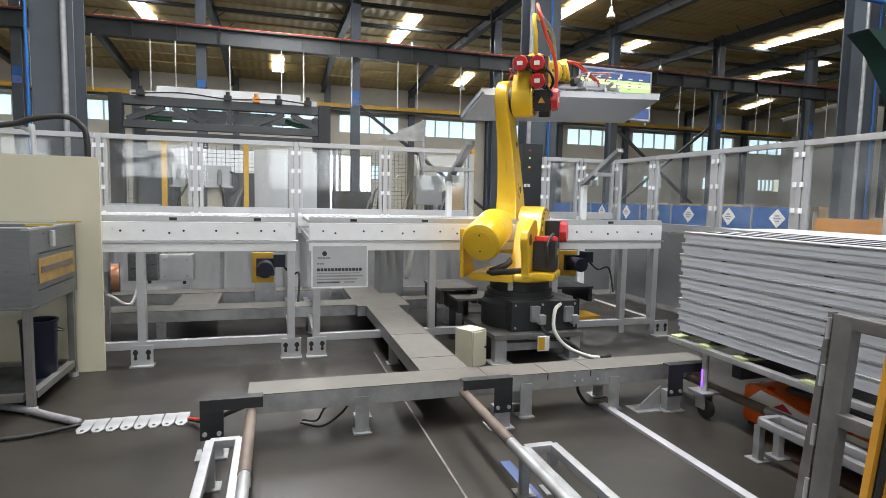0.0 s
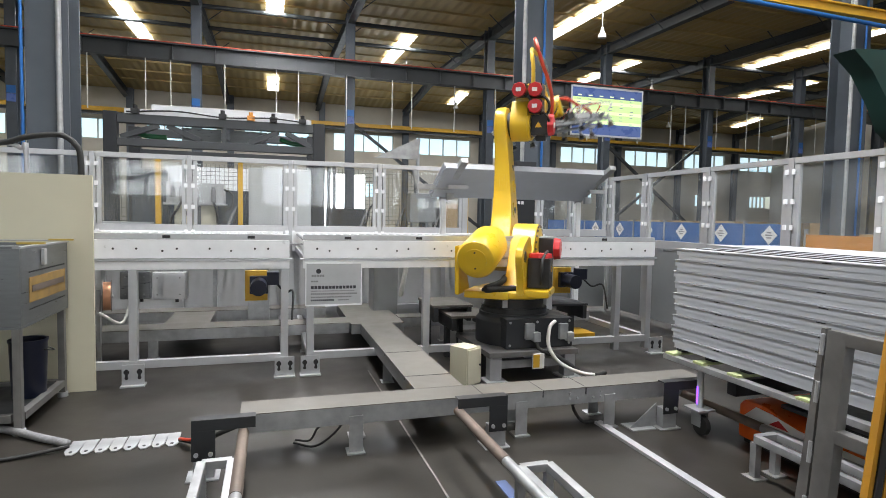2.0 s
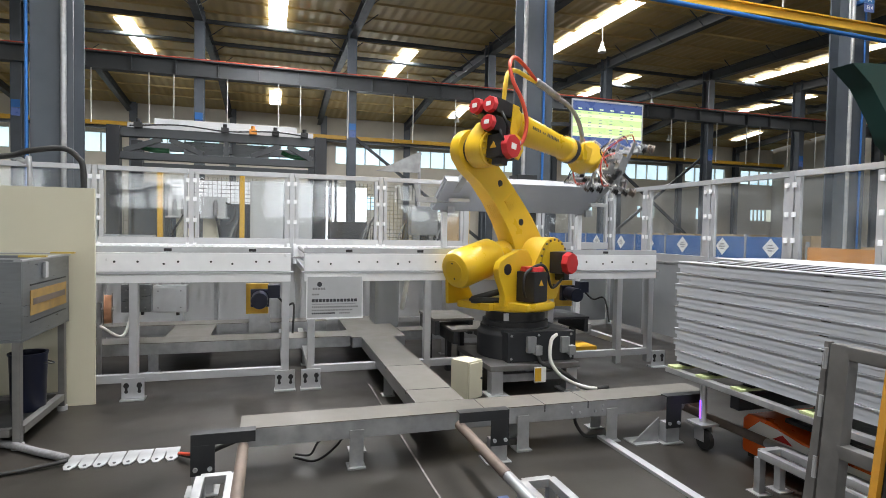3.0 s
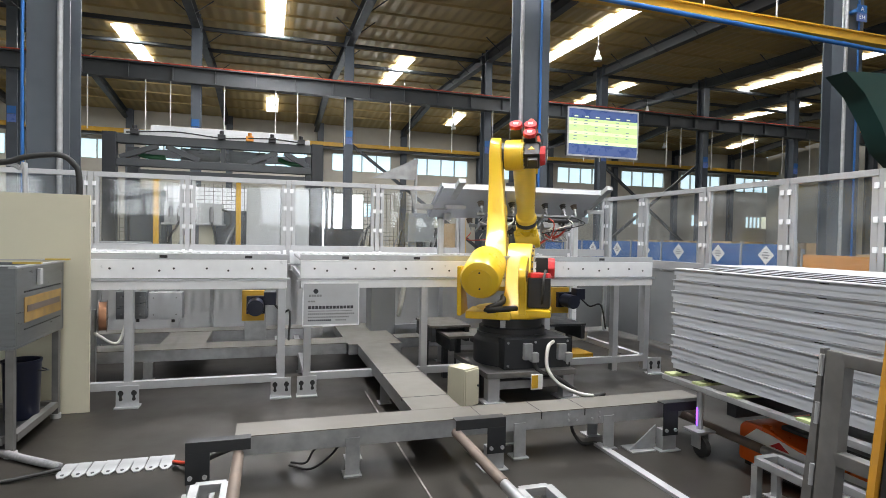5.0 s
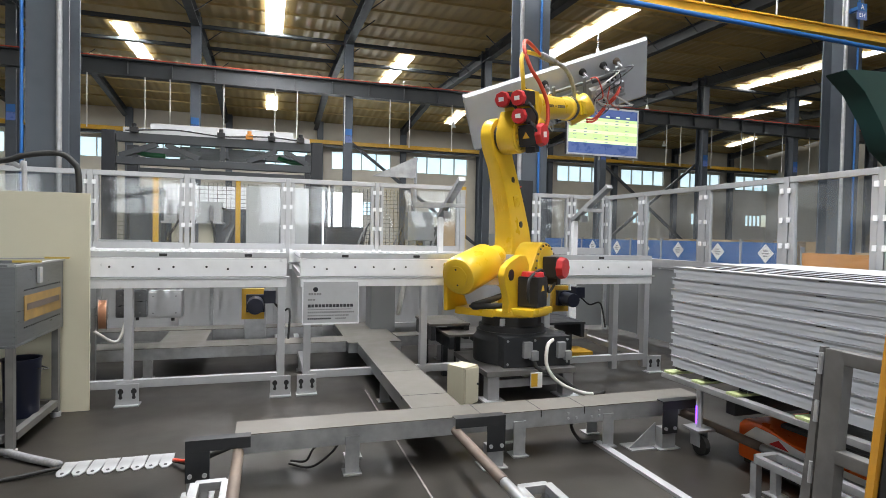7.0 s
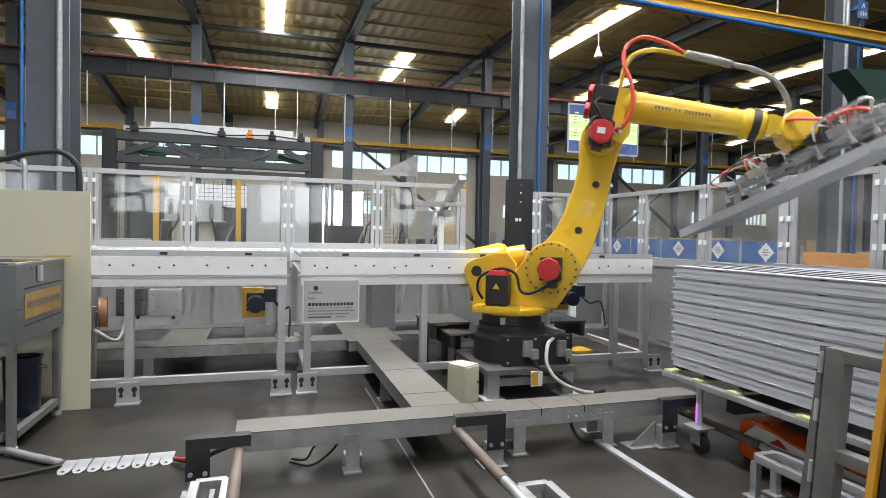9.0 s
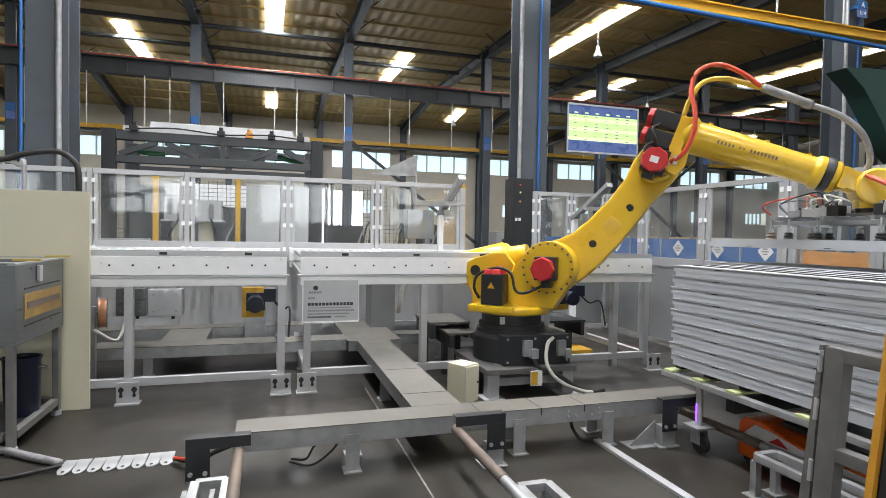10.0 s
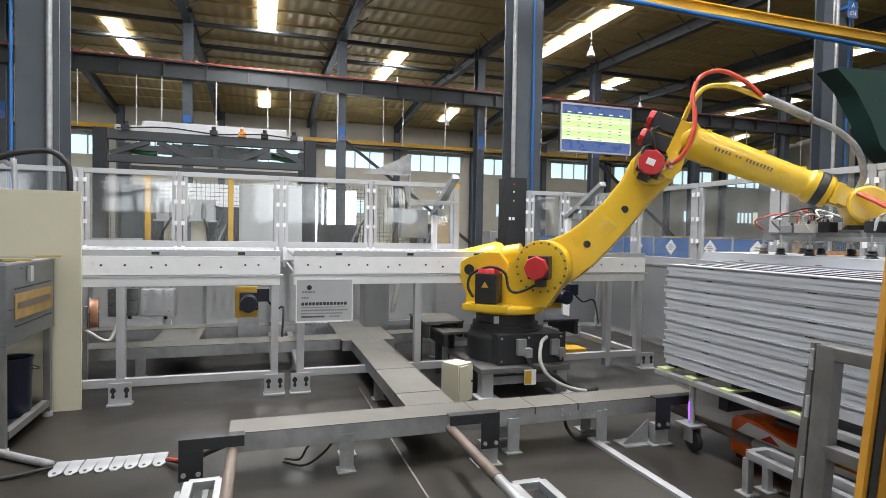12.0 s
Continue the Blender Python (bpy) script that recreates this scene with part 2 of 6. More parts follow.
# ---- the hall ----
X0, X1, Y0, Y1 = -20.0, 44.0, -14.0, 41.0
bm = B()
bx(bm, X0 - 30, X1 + 30, Y0 - 30, Y1 + 30, -0.2, 0)
single("floor", bm, "floor", "grey epoxy-coated concrete factory floor, scuffed", "floor", kind="structure")

SKY_COLS = [(-18.1, 0), (-12.0, 1), (-5.9, 0), (0.2, 1), (6.3, 0), (12.4, 1), (18.7, 0), (25.0, 1), (31.2, 0), (37.4, 1)]
# The near row of each pattern is unseen, added for its light.
SKY_ROWS = {0: [(-6, 1), (26.3, 31.8)], 1: [(-8, -1), (15.5, 25.3), (36.2, 38.8)]}
LIT = []
for x, k in SKY_COLS:
    for y0, y1 in SKY_ROWS[k]:
        LIT.append((x, y0, y1))
# Two unseen strips above the tables, off the row pattern, added for light.
unseen_strips = [(0.2, 2.2, 8.2), (5.5, 1.5, 8.0)]
LIT += unseen_strips


def roof_sheet():
    bm = B()
    step = 0.11
    xs = []
    x = X0
    k = 0
    while x < X1:
        xs.append((x, 0.05 if k % 4 < 2 else 0.0))
        x += step
        k += 1
    lines = [[bm.verts.new((a, y, roof_z(y) + d)) for a, d in xs] for y in (Y0, RIDGE, Y1 + 0.3)]
    for near, far in zip(lines, lines[1:]):
        for i in range(len(xs) - 1):
            bm.faces.new((near[i], near[i + 1], far[i + 1], far[i]))
    ob = single("ceiling", bm, "roof", "tan corrugated steel roof sheeting", "roof", kind="structure")
    return ob


roof_sheet()
for x, y0, y1 in LIT:
    bm = B()
    w = 0.35
    v = [bm.verts.new(c) for c in ((x - w, y0, roof_z(y0) - 0.10), (x + w, y0, roof_z(y0) - 0.10), (x + w, y1, roof_z(y1) - 0.10), (x - w, y1, roof_z(y1) - 0.10))]
    bm.faces.new(v)
    single("skylight", bm, "sky", "translucent roof skylight strip lit by daylight", "skylight", "skylights", kind="structure")
for x, y0, y1, p in LAMPS:
    skylight_lamp(x, y0, y1, 0.7, p)

# far wall with two rows of windows, side and back walls
COLS = [-20.5 + 6.0 * i for i in range(11)]


def wall_box(name, x0, x1, y0, y1, z0, z1, label="beige metal-clad factory wall"):
    bm = B()
    bx(bm, x0, x1, y0, y1, z0, z1)
    return single(name, bm, "wall", label, "wall", kind="structure")


wall_box("wall_north_lower", X0, X1, Y1, Y1 + 0.3, 0, 2.5)
wall_box("wall_north_middle", X0, X1, Y1, Y1 + 0.3, 3.6, 5.75)
wall_box("wall_north_upper", X0, X1, Y1, Y1 + 0.3, 7.1, roof_z(Y1) - 0.01)
for i, c in enumerate(COLS):
    wall_box("wall_pier", c - 0.85, c + 0.85, Y1, Y1 + 0.3, 5.75, 7.1)
    wall_box("wall_pier", c - 2.1, c + 2.1, Y1, Y1 + 0.3, 2.5, 3.6)
    for z0, z1, g in ((5.75, 7.1, 0.85), (2.5, 3.6, 2.1)):
        w = thing("window", (c + 3, Y1, z0), "wide steel-framed factory window bright with daylight", "window", "far wall windows", kind="structure")
        a, b = c + g, c + 6 - g
        fr = B()
        for xx in [a + (b - a) * k / 4 for k in range(5)]:
            bx(fr, xx - 0.03, xx + 0.03, Y1 - 0.02, Y1 + 0.12, z0, z1)
        for zz in (z0 + 0.04, z1 - 0.04):
            bx(fr, a, b, Y1, Y1 + 0.1, zz - 0.04, zz + 0.04)
        part("window_frame", fr, "wall", w)
        for k in range(4):
            pb = B()
            bx(pb, a + (b - a) * k / 4 + 0.05, a + (b - a) * (k + 1) / 4 - 0.05, Y1 + 0.14, Y1 + 0.16, z0, z1)
            part("pane", pb, "win", w)
# Added glowing panel for the bright patches in the guard; no door is known.
door = thing("glow_backdrop", (5.0, Y1 - 0.05, 0), "added glowing panel on the far wall for bright patches in the guard", "door", kind="structure")
for k in range(4):
    pb = B()
    bx(pb, 3.35 + 0.83 * k, 4.12 + 0.83 * k, Y1 - 0.05, Y1 - 0.03, 0.1, 4.1)
    part("pane", pb, "daywin", door)
for k in range(5):
    fr = B()
    bx(fr, 3.285 + 0.83 * k, 3.345 + 0.83 * k, Y1 - 0.08, Y1 - 0.005, 0, 4.16)
    part("mullion", fr, "wall", door)
wall_box("wall_west", X0 - 0.3, X0, Y0, Y1, 0, 10.0)
wall_box("wall_east", X1, X1 + 0.3, Y0, Y1, 0, 10.0)
wall_box("wall_south", X0, X1, Y0 - 0.3, Y0, 0, 1.6)
wall_box("wall_south_upper", X0, X1, Y0 - 0.3, Y0, 3.4, 8.9)
for c in [-19.6 + 6.0 * i for i in range(11)]:
    wall_box("wall_south_pier", c - 1.3, c + 1.3, Y0 - 0.3, Y0, 1.6, 3.4)
    w = thing("window", (c + 3, Y0, 1.6), "broad workshop window bright with daylight", "window", "back wall windows", kind="structure")
    for k in range(3):
        pb = B()
        bx(pb, c + 1.36 + 1.13 * k, c + 2.43 + 1.13 * k, Y0 - 0.2, Y0 - 0.18, 1.65, 3.35)
        part("pane", pb, "daywin", w)
    fr = B()
    for k in range(4):
        bx(fr, c + 1.3 + 1.113 * k, c + 1.36 + 1.113 * k, Y0 - 0.25, Y0 - 0.1, 1.6, 3.4)
    part("window_frame", fr, "wall", w)
for k in range(5):
    y = 4.0 + 8.0 * k
    w = thing("window", (X0, y, 5.4), "high workshop window bright with daylight", "window", "side wall windows", kind="structure")
    pb = B()
    bx(pb, X0 + 0.004, X0 + 0.03, y, y + 2.6, 5.2, 6.7)
    part("pane", pb, "daywin", w)
    fr = B()
    for a, b, p, q in ((y - 0.08, y, 5.12, 6.78), (y + 2.6, y + 2.68, 5.12, 6.78), (y, y + 2.6, 5.12, 5.2), (y, y + 2.6, 6.7, 6.78)):
        bx(fr, X0 + 0.002, X0 + 0.06, a, b, p, q)
    part("window_frame", fr, "wall", w)


def h_section(bm, x, y, z0, z1, w, d, tf, tw):
    bx(bm, x - w / 2, x + w / 2, y - d / 2, y - d / 2 + tf, z0, z1)
    bx(bm, x - w / 2, x + w / 2, y + d / 2 - tf, y + d / 2, z0, z1)
    bx(bm, x - tw / 2, x + tw / 2, y - d / 2 + tf, y + d / 2 - tf, z0, z1)


ROW_A = [-8.4, -2.37, 3.66, 9.8, 15.8, 21.8]
ROW_B = [-14.7, -8.7, -2.7, 3.2, 9.4, 15.4, 21.4, 27.4, 33.4, 39.4]


def column(name, x, y, w, d, top, label):
    c = thing(name, (x, y, 0), label, "column", "hall columns", kind="structure")
    bm = B()
    h_section(bm, x, y, 0.03, top, w, d, 0.025, 0.02)
    part("shaft", bm, "col", c)
    bm = B()
    bx(bm, x - w / 2 - 0.1, x + w / 2 + 0.1, y - d / 2 - 0.1, y + d / 2 + 0.1, 0, 0.03)
    part("base_plate", bm, "col", c)
    return c


for x in ROW_A:
    c = column("steel_column", x, 7.62, 0.42, 0.42, roof_z(7.5) - 0.1, "blue-grey painted steel H column with conduits")
    bm = B()
    cx, px = (0.13, -0.235) if x == -2.37 else (-0.25, 0.06)
    rod(bm, (x + cx, 7.36, 0), (x + cx, 7.36, 6.5), 0.03)
    part("conduit", bm, "galv", c)
    bm = B()
    rod(bm, (x + px, 7.38, 0), (x + px, 7.38, 6.5), 0.018)
    part("blue_pipe", bm, "bluepipe", c)
for x in ROW_B:
    c = column("inner_column", x, 24, 0.34, 0.5, roof_z(24) - 0.1, "dark painted steel column carrying the crane girder")
    bm = B()
    bx(bm, x - 0.14, x + 0.14, 23.72, 23.73, 5.28, 5.55)
    part("letter_plate", bm, "bluepipe", c, "small blue bay letter plate")
    bm = B()
    bx(bm, x - 0.14, x + 0.14, 23.72, 23.73, 4.98, 5.26)
    part("number_plate", bm, "ledn", c, "small dark bay number plate")
for x in COLS:
    column("wall_column", x, 40.7, 0.4, 0.4, roof_z(40.7) - 0.06, "dark painted steel column against the far wall")
for i, x in enumerate(ROW_B):
    bm = B()
    for y0, y1 in ((Y0, 7.5), (7.5, 24), (24, RIDGE), (RIDGE, 40.8)):
        za, zb = roof_z(y0) - 0.42, roof_z(y1) - 0.42
        bar(bm, (x, y0, za - 0.2), (x, y1, zb - 0.2), 0.3, 0.03)
        bar(bm, (x, y0, za + 0.2), (x, y1, zb + 0.2), 0.3, 0.03)
        bar(bm, (x, y0, za), (x, y1, zb), 0.03, 0.4)
    single("rafter", bm, "rafter", "dark painted steel roof rafter", "rafter", "rafters", kind="structure")
for y in [Y0 + 1.6 * k for k in range(1, 34)]:
    bm = B()
    bx(bm, X0, X1, y - 0.025, y + 0.025, roof_z(y) - 0.09, roof_z(y) - 0.005)
    single("purlin", bm, "roof", "thin steel roof purlin", "purlin", "purlins", kind="structure")
girder = thing("crane_girder", (10, 23.7, 7.15), "long dark steel crane runway girder", "girder", kind="structure")
for z0, z1, nm in ((6.87, 6.91, "bottom_flange"), (7.45, 7.49, "top_flange")):
    bm = B()
    bx(bm, X0, X1, 23.5, 23.9, z0, z1)
    part(nm, bm, "rafter", girder)
bm = B()
bx(bm, X0, X1, 23.68, 23.72, 6.91, 7.45)
part("web", bm, "rafter", girder)
for x in [X0 + 1.5 * k for k in range(43)]:
    bm = B()
    bx(bm, x, x + 0.02, 23.52, 23.679, 6.911, 7.449)
    part("stiffener", bm, "rafter", girder)
bm = B()
rod(bm, (X0, 23.6, 7.54), (X1, 23.6, 7.54), 0.02)
single("red_pipe", bm, "redhose", "thin red sprinkler pipe along the girder", "pipe", kind="structure")
for k in range(13):
    bm = B()
    x = X0 + 5.0 * k
    bx(bm, x, x + (4.7, 3.9, 4.8, 2.6)[k % 4], 32.7, 33.3, 9.82, 9.86)
    single("ridge_light", bm, "sky", "translucent daylight strip under the roof ridge", "skylight", "ridge lights", kind="structure")
bm = B()
bx(bm, X0, X1, 40.0, 40.3, 7.2, 7.6)
single("far_crane_beam", bm, "rafter", "dark steel crane beam along the far wall", "girder", kind="structure")
bm = B()
bx(bm, X0, X1, 39.8, 40.0, 7.36, 7.62)
single("far_crane_rail", bm, "rail", "yellow painted crane rail along the far wall", "crane rail", kind="structure")

for y, dz in ((24.9, 0.28), (27.9, 0.30)):
    bm = B()
    rod(bm, (X0, y, roof_z(y) - dz), (X1, y, roof_z(y) - dz), 0.09, 12)
    single("roof_tie", bm, "rafter", "dark steel tie tube under the roof", "tie tube", "roof ties", kind="structure")
for x in ROW_B:
    for y in (15.5, 17.5, 19.8, 22.2, 26, 28.4, 31):
        bm = B()
        for s in (-1, 1):
            bar(bm, (x + 0.12 * s, y, roof_z(y) - 0.6), (x + 0.75 * s, y, roof_z(y) - 0.08), 0.03, 0.03)
        single("knee_brace", bm, "rafter", "thin dark knee brace from rafter to purlin", "brace", "knee braces", kind="structure")


# ---- conveyor tables ----
YT, YB = 4.24, 6.4


def conveyor_table(x0, x1, legs, feet, label):
    t = thing("conveyor_table", (x0, YT, 0), label, "conveyor", "conveyor tables")
    for y0, y1 in ((YT, YT + 0.05), (YB - 0.05, YB)):
        bm = B()
        bx(bm, x0, x1, y0, y1, 0.873, 1.0)
        part("side_rail", bm, "white", t, "white aluminium side rail with bolt holes", 0.003)
        bm = B()
        bx(bm, x0 - 0.02, x1 + 0.02, y0 - 0.01, y1 + 0.01, 0.855, 0.869)
        part("lip", bm, "alu", t)
        bm = B()
        bx(bm, x0, x1, y0, y1, 0.795, 0.853)
        part("top_rail", bm, "white", t, "", 0.004)
        bm = B()
        bx(bm, x0 + 0.06, x1 - 0.06, y0, y1, 0.118, 0.172)
        part("low_rail", bm, "alu", t, "", 0.002)
    for k in range(int((x1 - x0 - 0.1) / 0.085) + 1):
        a = x0 + 0.06 + 0.085 * k
        bm = B()
        rod(bm, (a, YT + 0.052, 0.972), (a, YB - 0.052, 0.972), 0.017, 10)
        part("roller", bm, "alu", t)
    bm = B()
    bx(bm, x0, x1, YT + 0.004, YT + 0.06, 1.003, 1.043)
    part("top_strip", bm, "alu", t)
    x = x0 + 0.1
    j = 0
    while x < x1:
        bm = B()
        z = (0.94, 0.925, 0.94)[j % 3]
        rod(bm, (x, YT - 0.004, z), (x, YT + 0.01, z), 0.0075, 10)
        part("bolt", bm, "black", t)
        x += (0.09, 0.21, 0.14, 0.16)[j % 4]
        j += 1
    x = x0 + 0.3
    while x < x1:
        bm = B()
        bx(bm, x, x + 0.05, YT - 0.004, YT + 0.003, 1.012, 1.032)
        part("sensor_clip", bm, "black", t, "", 0.003)
        x += 0.55
    for lx in legs:
        for y0 in (YT, YB - 0.06):
            bm = B()
            bx(bm, lx - 0.026, lx + 0.026, y0 + 0.002, y0 + 0.062, 0.05, 0.795)
            part("leg", bm, "alu", t, "", 0.002)
    for lx in (legs[0], legs[-1]):
        bm = B()
        bx(bm, lx - 0.025, lx + 0.025, YT + 0.06, YB - 0.06, 0.12, 0.17)
        part("cross_rail", bm, "alu", t, "", 0.004)
        bm = B()
        bx(bm, lx - 0.025, lx + 0.025, YT + 0.06, YB - 0.06, 0.80, 0.85)
        part("cross_rail", bm, "alu", t, "", 0.004)
    for lx in feet:
        bm = B()
        bx(bm, lx - 0.075, lx + 0.075, YT - 0.045, YT + 0.05, 0, 0.012)
        bx(bm, lx - 0.07, lx + 0.07, YT - 0.012, YT, 0.012, 0.15)
        part("foot_bracket", bm, "alu", t, "", 0.003)
        for dx in (-0.04, 0.04):
            bm = B()
            rod(bm, (lx + dx, YT - 0.014, 0.10), (lx + dx, YT - 0.012, 0.10), 0.018, 10)
            rod(bm, (lx + dx, YT - 0.014, 0.06), (lx + dx, YT - 0.012, 0.06), 0.012, 10)
            bx(bm, lx + dx - 0.008, lx + dx + 0.008, YT - 0.016, YT - 0.012, 0.05, 0.12)
            part("anchor_slot", bm, "black", t)
    return t


conveyor_table(-3.2, 0.138, [-2.4, -0.887, 0.105], [-0.887, 0.105], "white aluminium roller conveyor table on bolted feet")
conveyor_table(0.235, 3.28, [0.289, 1.18, 2.25, 2.916, 3.235], [0.289, 3.32], "long white aluminium roller conveyor table beside the robot")


def drive_motor(x):
    t = thing("drive_motor", (x, YT + 0.5, 0.6), "blue gear motor on a yellow bracket under the conveyor", "motor", "drive motors")
    bm = B()
    bx(bm, x - 0.085, x + 0.085, YT + 0.45, YT + 0.5, 0.50, 0.74)
    part("bracket", bm, "rail", t, "yellow bracket", 0.004)
    bm = B()
    rod(bm, (x + 0.02, YT + 0.449, 0.63), (x + 0.02, YT + 0.24, 0.625), 0.062, 20)
    bx(bm, x - 0.05, x + 0.09, YT + 0.40, YT + 0.449, 0.56, 0.70)
    part("housing", bm, "navy", t, "dark blue ribbed housing", 0.006)
    bm = B()
    bx(bm, x + 0.08, x + 0.17, YT + 0.3, YT + 0.4, 0.64, 0.74)
    part("terminal_box", bm, "navy", t, "", 0.005)
    bm = B()
    tube(bm, [(x + 0.16, YT + 0.35, 0.64), (x + 0.22, YT + 0.3, 0.58), (x + 0.27, YT + 0.2, 0.6), (x + 0.26, YT + 0.1, 0.4)], 0.008)
    part("cable", bm, "rubber", t)


drive_motor(-0.1)
drive_motor(2.62)


def shield_panels():
    bm = B()
    bx(bm, -3.2, 3.3, YB + 0.02, YB + 0.04, 0.02, 0.86)
    s = single("splash_sheet", bm, "sheet", "grey sheet metal skirt behind the conveyor", "panel", kind="structure")
    for x in (-1.6, -0.55, 0.45, 1.35, 2.3):
        bm = B()
        bx(bm, x - 0.02, x + 0.02, YB - 0.01, YB + 0.018, 0.02, 0.86)
        part("stiffener", bm, "galv", s)


shield_panels()


def control_box(x0, x1, y, z0, z1, material, label):
    t = thing("junction_box", (x0, y, z0), label, "box", "junction boxes")
    bm = B()
    bx(bm, x0, x1, y, y + 0.12, z0, z1)
    part("body", bm, material, t, "", 0.006)
    bm = B()
    bx(bm, x0 + 0.01, x1 - 0.01, y - 0.008, y - 0.001, z0 + 0.01, z1 - 0.01)
    part("cover", bm, material, t, "", 0.003)
    bm = B()
    rod(bm, (x1 - 0.07, y + 0.06, z0 - 0.03), (x1 - 0.07, y + 0.06, z0), 0.013, 10)
    part("cable_gland", bm, "black", t)
    for cx in (x0 + 0.04, x1 - 0.04):
        bm = B()
        bx(bm, cx - 0.012, cx + 0.012, y + 0.09, y + 0.096, z1, 0.80)
        part("hanger_strap", bm, "galv", t)
        for cz in (z0 + 0.04, z1 - 0.04):
            bm = B()
            rod(bm, (cx, y - 0.012, cz), (cx, y - 0.008, cz), 0.006, 8)
            part("cover_screw", bm, "greyink", t)
    bm = B()
    bx(bm, x0 - 0.3, x1 + 0.3, y + 0.08, y + 0.11, 0.80, 0.83)
    part("hanger_rail", bm, "alu", t, "", 0.003)


control_box(-1.135, -0.92, 5.0, 0.49, 0.71, "stain", "grey steel junction box hung under the conveyor")
control_box(-0.87, -0.63, 4.8, 0.51, 0.72, "alu", "plain aluminium junction box hung under the conveyor")


# company plate on the right table
def name_plate():
    t = thing("company_plate", (0.45, YT, 0.53), "brushed aluminium company name plate on the conveyor", "sign")
    bm = B()
    bx(bm, 0.255, 0.66, YT - 0.016, YT - 0.008, 0.527, 0.832)
    part("plate", bm, "alu", t)
    for i, (a, b, z, h, k) in enumerate(((0.295, 0.39, 0.742, 0.016, "greyink"), (0.29, 0.345, 0.700, 0.012, "greyink"), (0.29, 0.625, 0.655, 0.022, "ink"), (0.29, 0.61, 0.628, 0.006, "greyink"),
                                         (0.29, 0.63, 0.607, 0.012, "greyink"), (0.29, 0.59, 0.583, 0.010, "greyink"), (0.29, 0.46, 0.560, 0.012, "ink"), (0.49, 0.57, 0.56, 0.010, "greyink"))):
        bm = B()
        n = max(3, int((b - a) / (h * 1.15)))
        for j in range(n):
            w = (b - a) / n
            bx(bm, a + j * w, a + (j + 0.8) * w, YT - 0.0185, YT - 0.0165, z - h / 2, z + h / 2)
        part("print_bar", bm, k, t)
    bm = B()
    lathe(bm, [(0.018, 0), (0.018, 0.002), (0.010, 0.002), (0.010, 0)], Matrix.Translation((0.345, YT - 0.0165, 0.775)) @ pose(0, 0, 0, 90))
    part("emblem", bm, "ink", t)
    for x0, x1, z0, z1 in ((0.25, 0.665, 0.83, 0.84), (0.25, 0.665, 0.518, 0.528), (0.25, 0.258, 0.528, 0.83), (0.657, 0.665, 0.528, 0.83)):
        bm = B()
        bx(bm, x0, x1, YT - 0.02, YT - 0.006, z0, z1)
        part("frame_edge", bm, "white", t)


name_plate()

# ---- cable ducts on the floor ----
ZD = 0.24


def duct(name, x0, x1, y0, y1, z0, z1, label):
    t = thing(name, ((x0 + x1) / 2, (y0 + y1) / 2, z0), label, "cable duct", "cable ducts")
    bm = B()
    bx(bm, x0, x1, y0, y1, z0, z1 - 0.006)
    part("body", bm, "galv", t, "galvanised folded side", 0.004)
    bm = B()
    bx(bm, x0 - 0.004, x1 + 0.004, y0 - 0.004, y1 + 0.004, z1 - 0.005, z1)
    part("cover", bm, "duct", t, "dusty grey cover sheet", 0.0015)
    return t


def duct_leg(t, x, y, h, along_x=True):
    bm = B()
    bx(bm, x - 0.035, x + 0.035, y - 0.006, y, 0.006, h)
    bx(bm, x - 0.045, x + 0.045, y - 0.03, y + 0.06, 0, 0.008)
    bx(bm, x + 0.029, x + 0.035, y, y + 0.035, 0.008, h)
    part("leg", bm, "galv", t, "", 0.001)


front = duct("front_cable_duct", -0.13, 2.54, 2.78, 2.97, 0.145, ZD, "long dusty galvanised cable duct on short legs")
for x in (0.415, 1.32, 1.875):
    duct_leg(front, x, 2.774, 0.19)
for x in (0.45, 1.36, 1.9):
    duct_leg(front, x, 2.982, 0.145)
for x in (1.10, 1.45, 1.72):
    bm = B()
    bx(bm, x, x + 0.003, 2.774, 2.976, 0.20, ZD + 0.0015)
    part("seam", bm, "black", front)
for x, z in ((1.62, 0.18), (1.67, 0.18), (1.77, 0.18), (1.82, 0.18), (1.62, 0.21), (1.82, 0.21)):
    bm = B()
    rod(bm, (x, 2.772, z), (x, 2.782, z), 0.007, 8)
    part("screw", bm, "alu", front)
mid = duct("middle_cable_duct", 0.77, 1.045, 2.98, 4.92, 0.145, ZD, "dusty galvanised cable duct running back under the conveyor")
duct_leg(mid, 0.81, 3.93, 0.145)
duct_leg(mid, 0.95, 3.4, 0.145)
for y in (3.22, 3.82):
    bm = B()
    bx(bm, 0.765, 1.05, y, y + 0.003, ZD - 0.02, ZD + 0.0015)
    part("seam", bm, "black", mid)
back1 = duct("back_cable_duct", -3.0, 0.68, 4.99, 5.26, 0.145, ZD, "dusty cable duct under the conveyor, near run")
back2 = duct("back_cable_duct", -3.0, 0.55, 5.87, 6.1, 0.145, ZD, "dusty cable duct under the conveyor, far run")
back3 = duct("back_cable_duct", 1.17, 3.2, 5.15, 5.35, 0.145, ZD, "dusty cable duct under the conveyor beside the robot")
link = duct("cross_cable_duct", 0.69, 1.16, 4.93, 6.1, 0.145, ZD - 0.004, "short dusty cable duct joining two runs")
link2 = duct("cross_cable_duct", -0.86, -0.5, 5.27, 5.86, 0.145, ZD - 0.004, "short dusty cable duct joining two runs under the table")
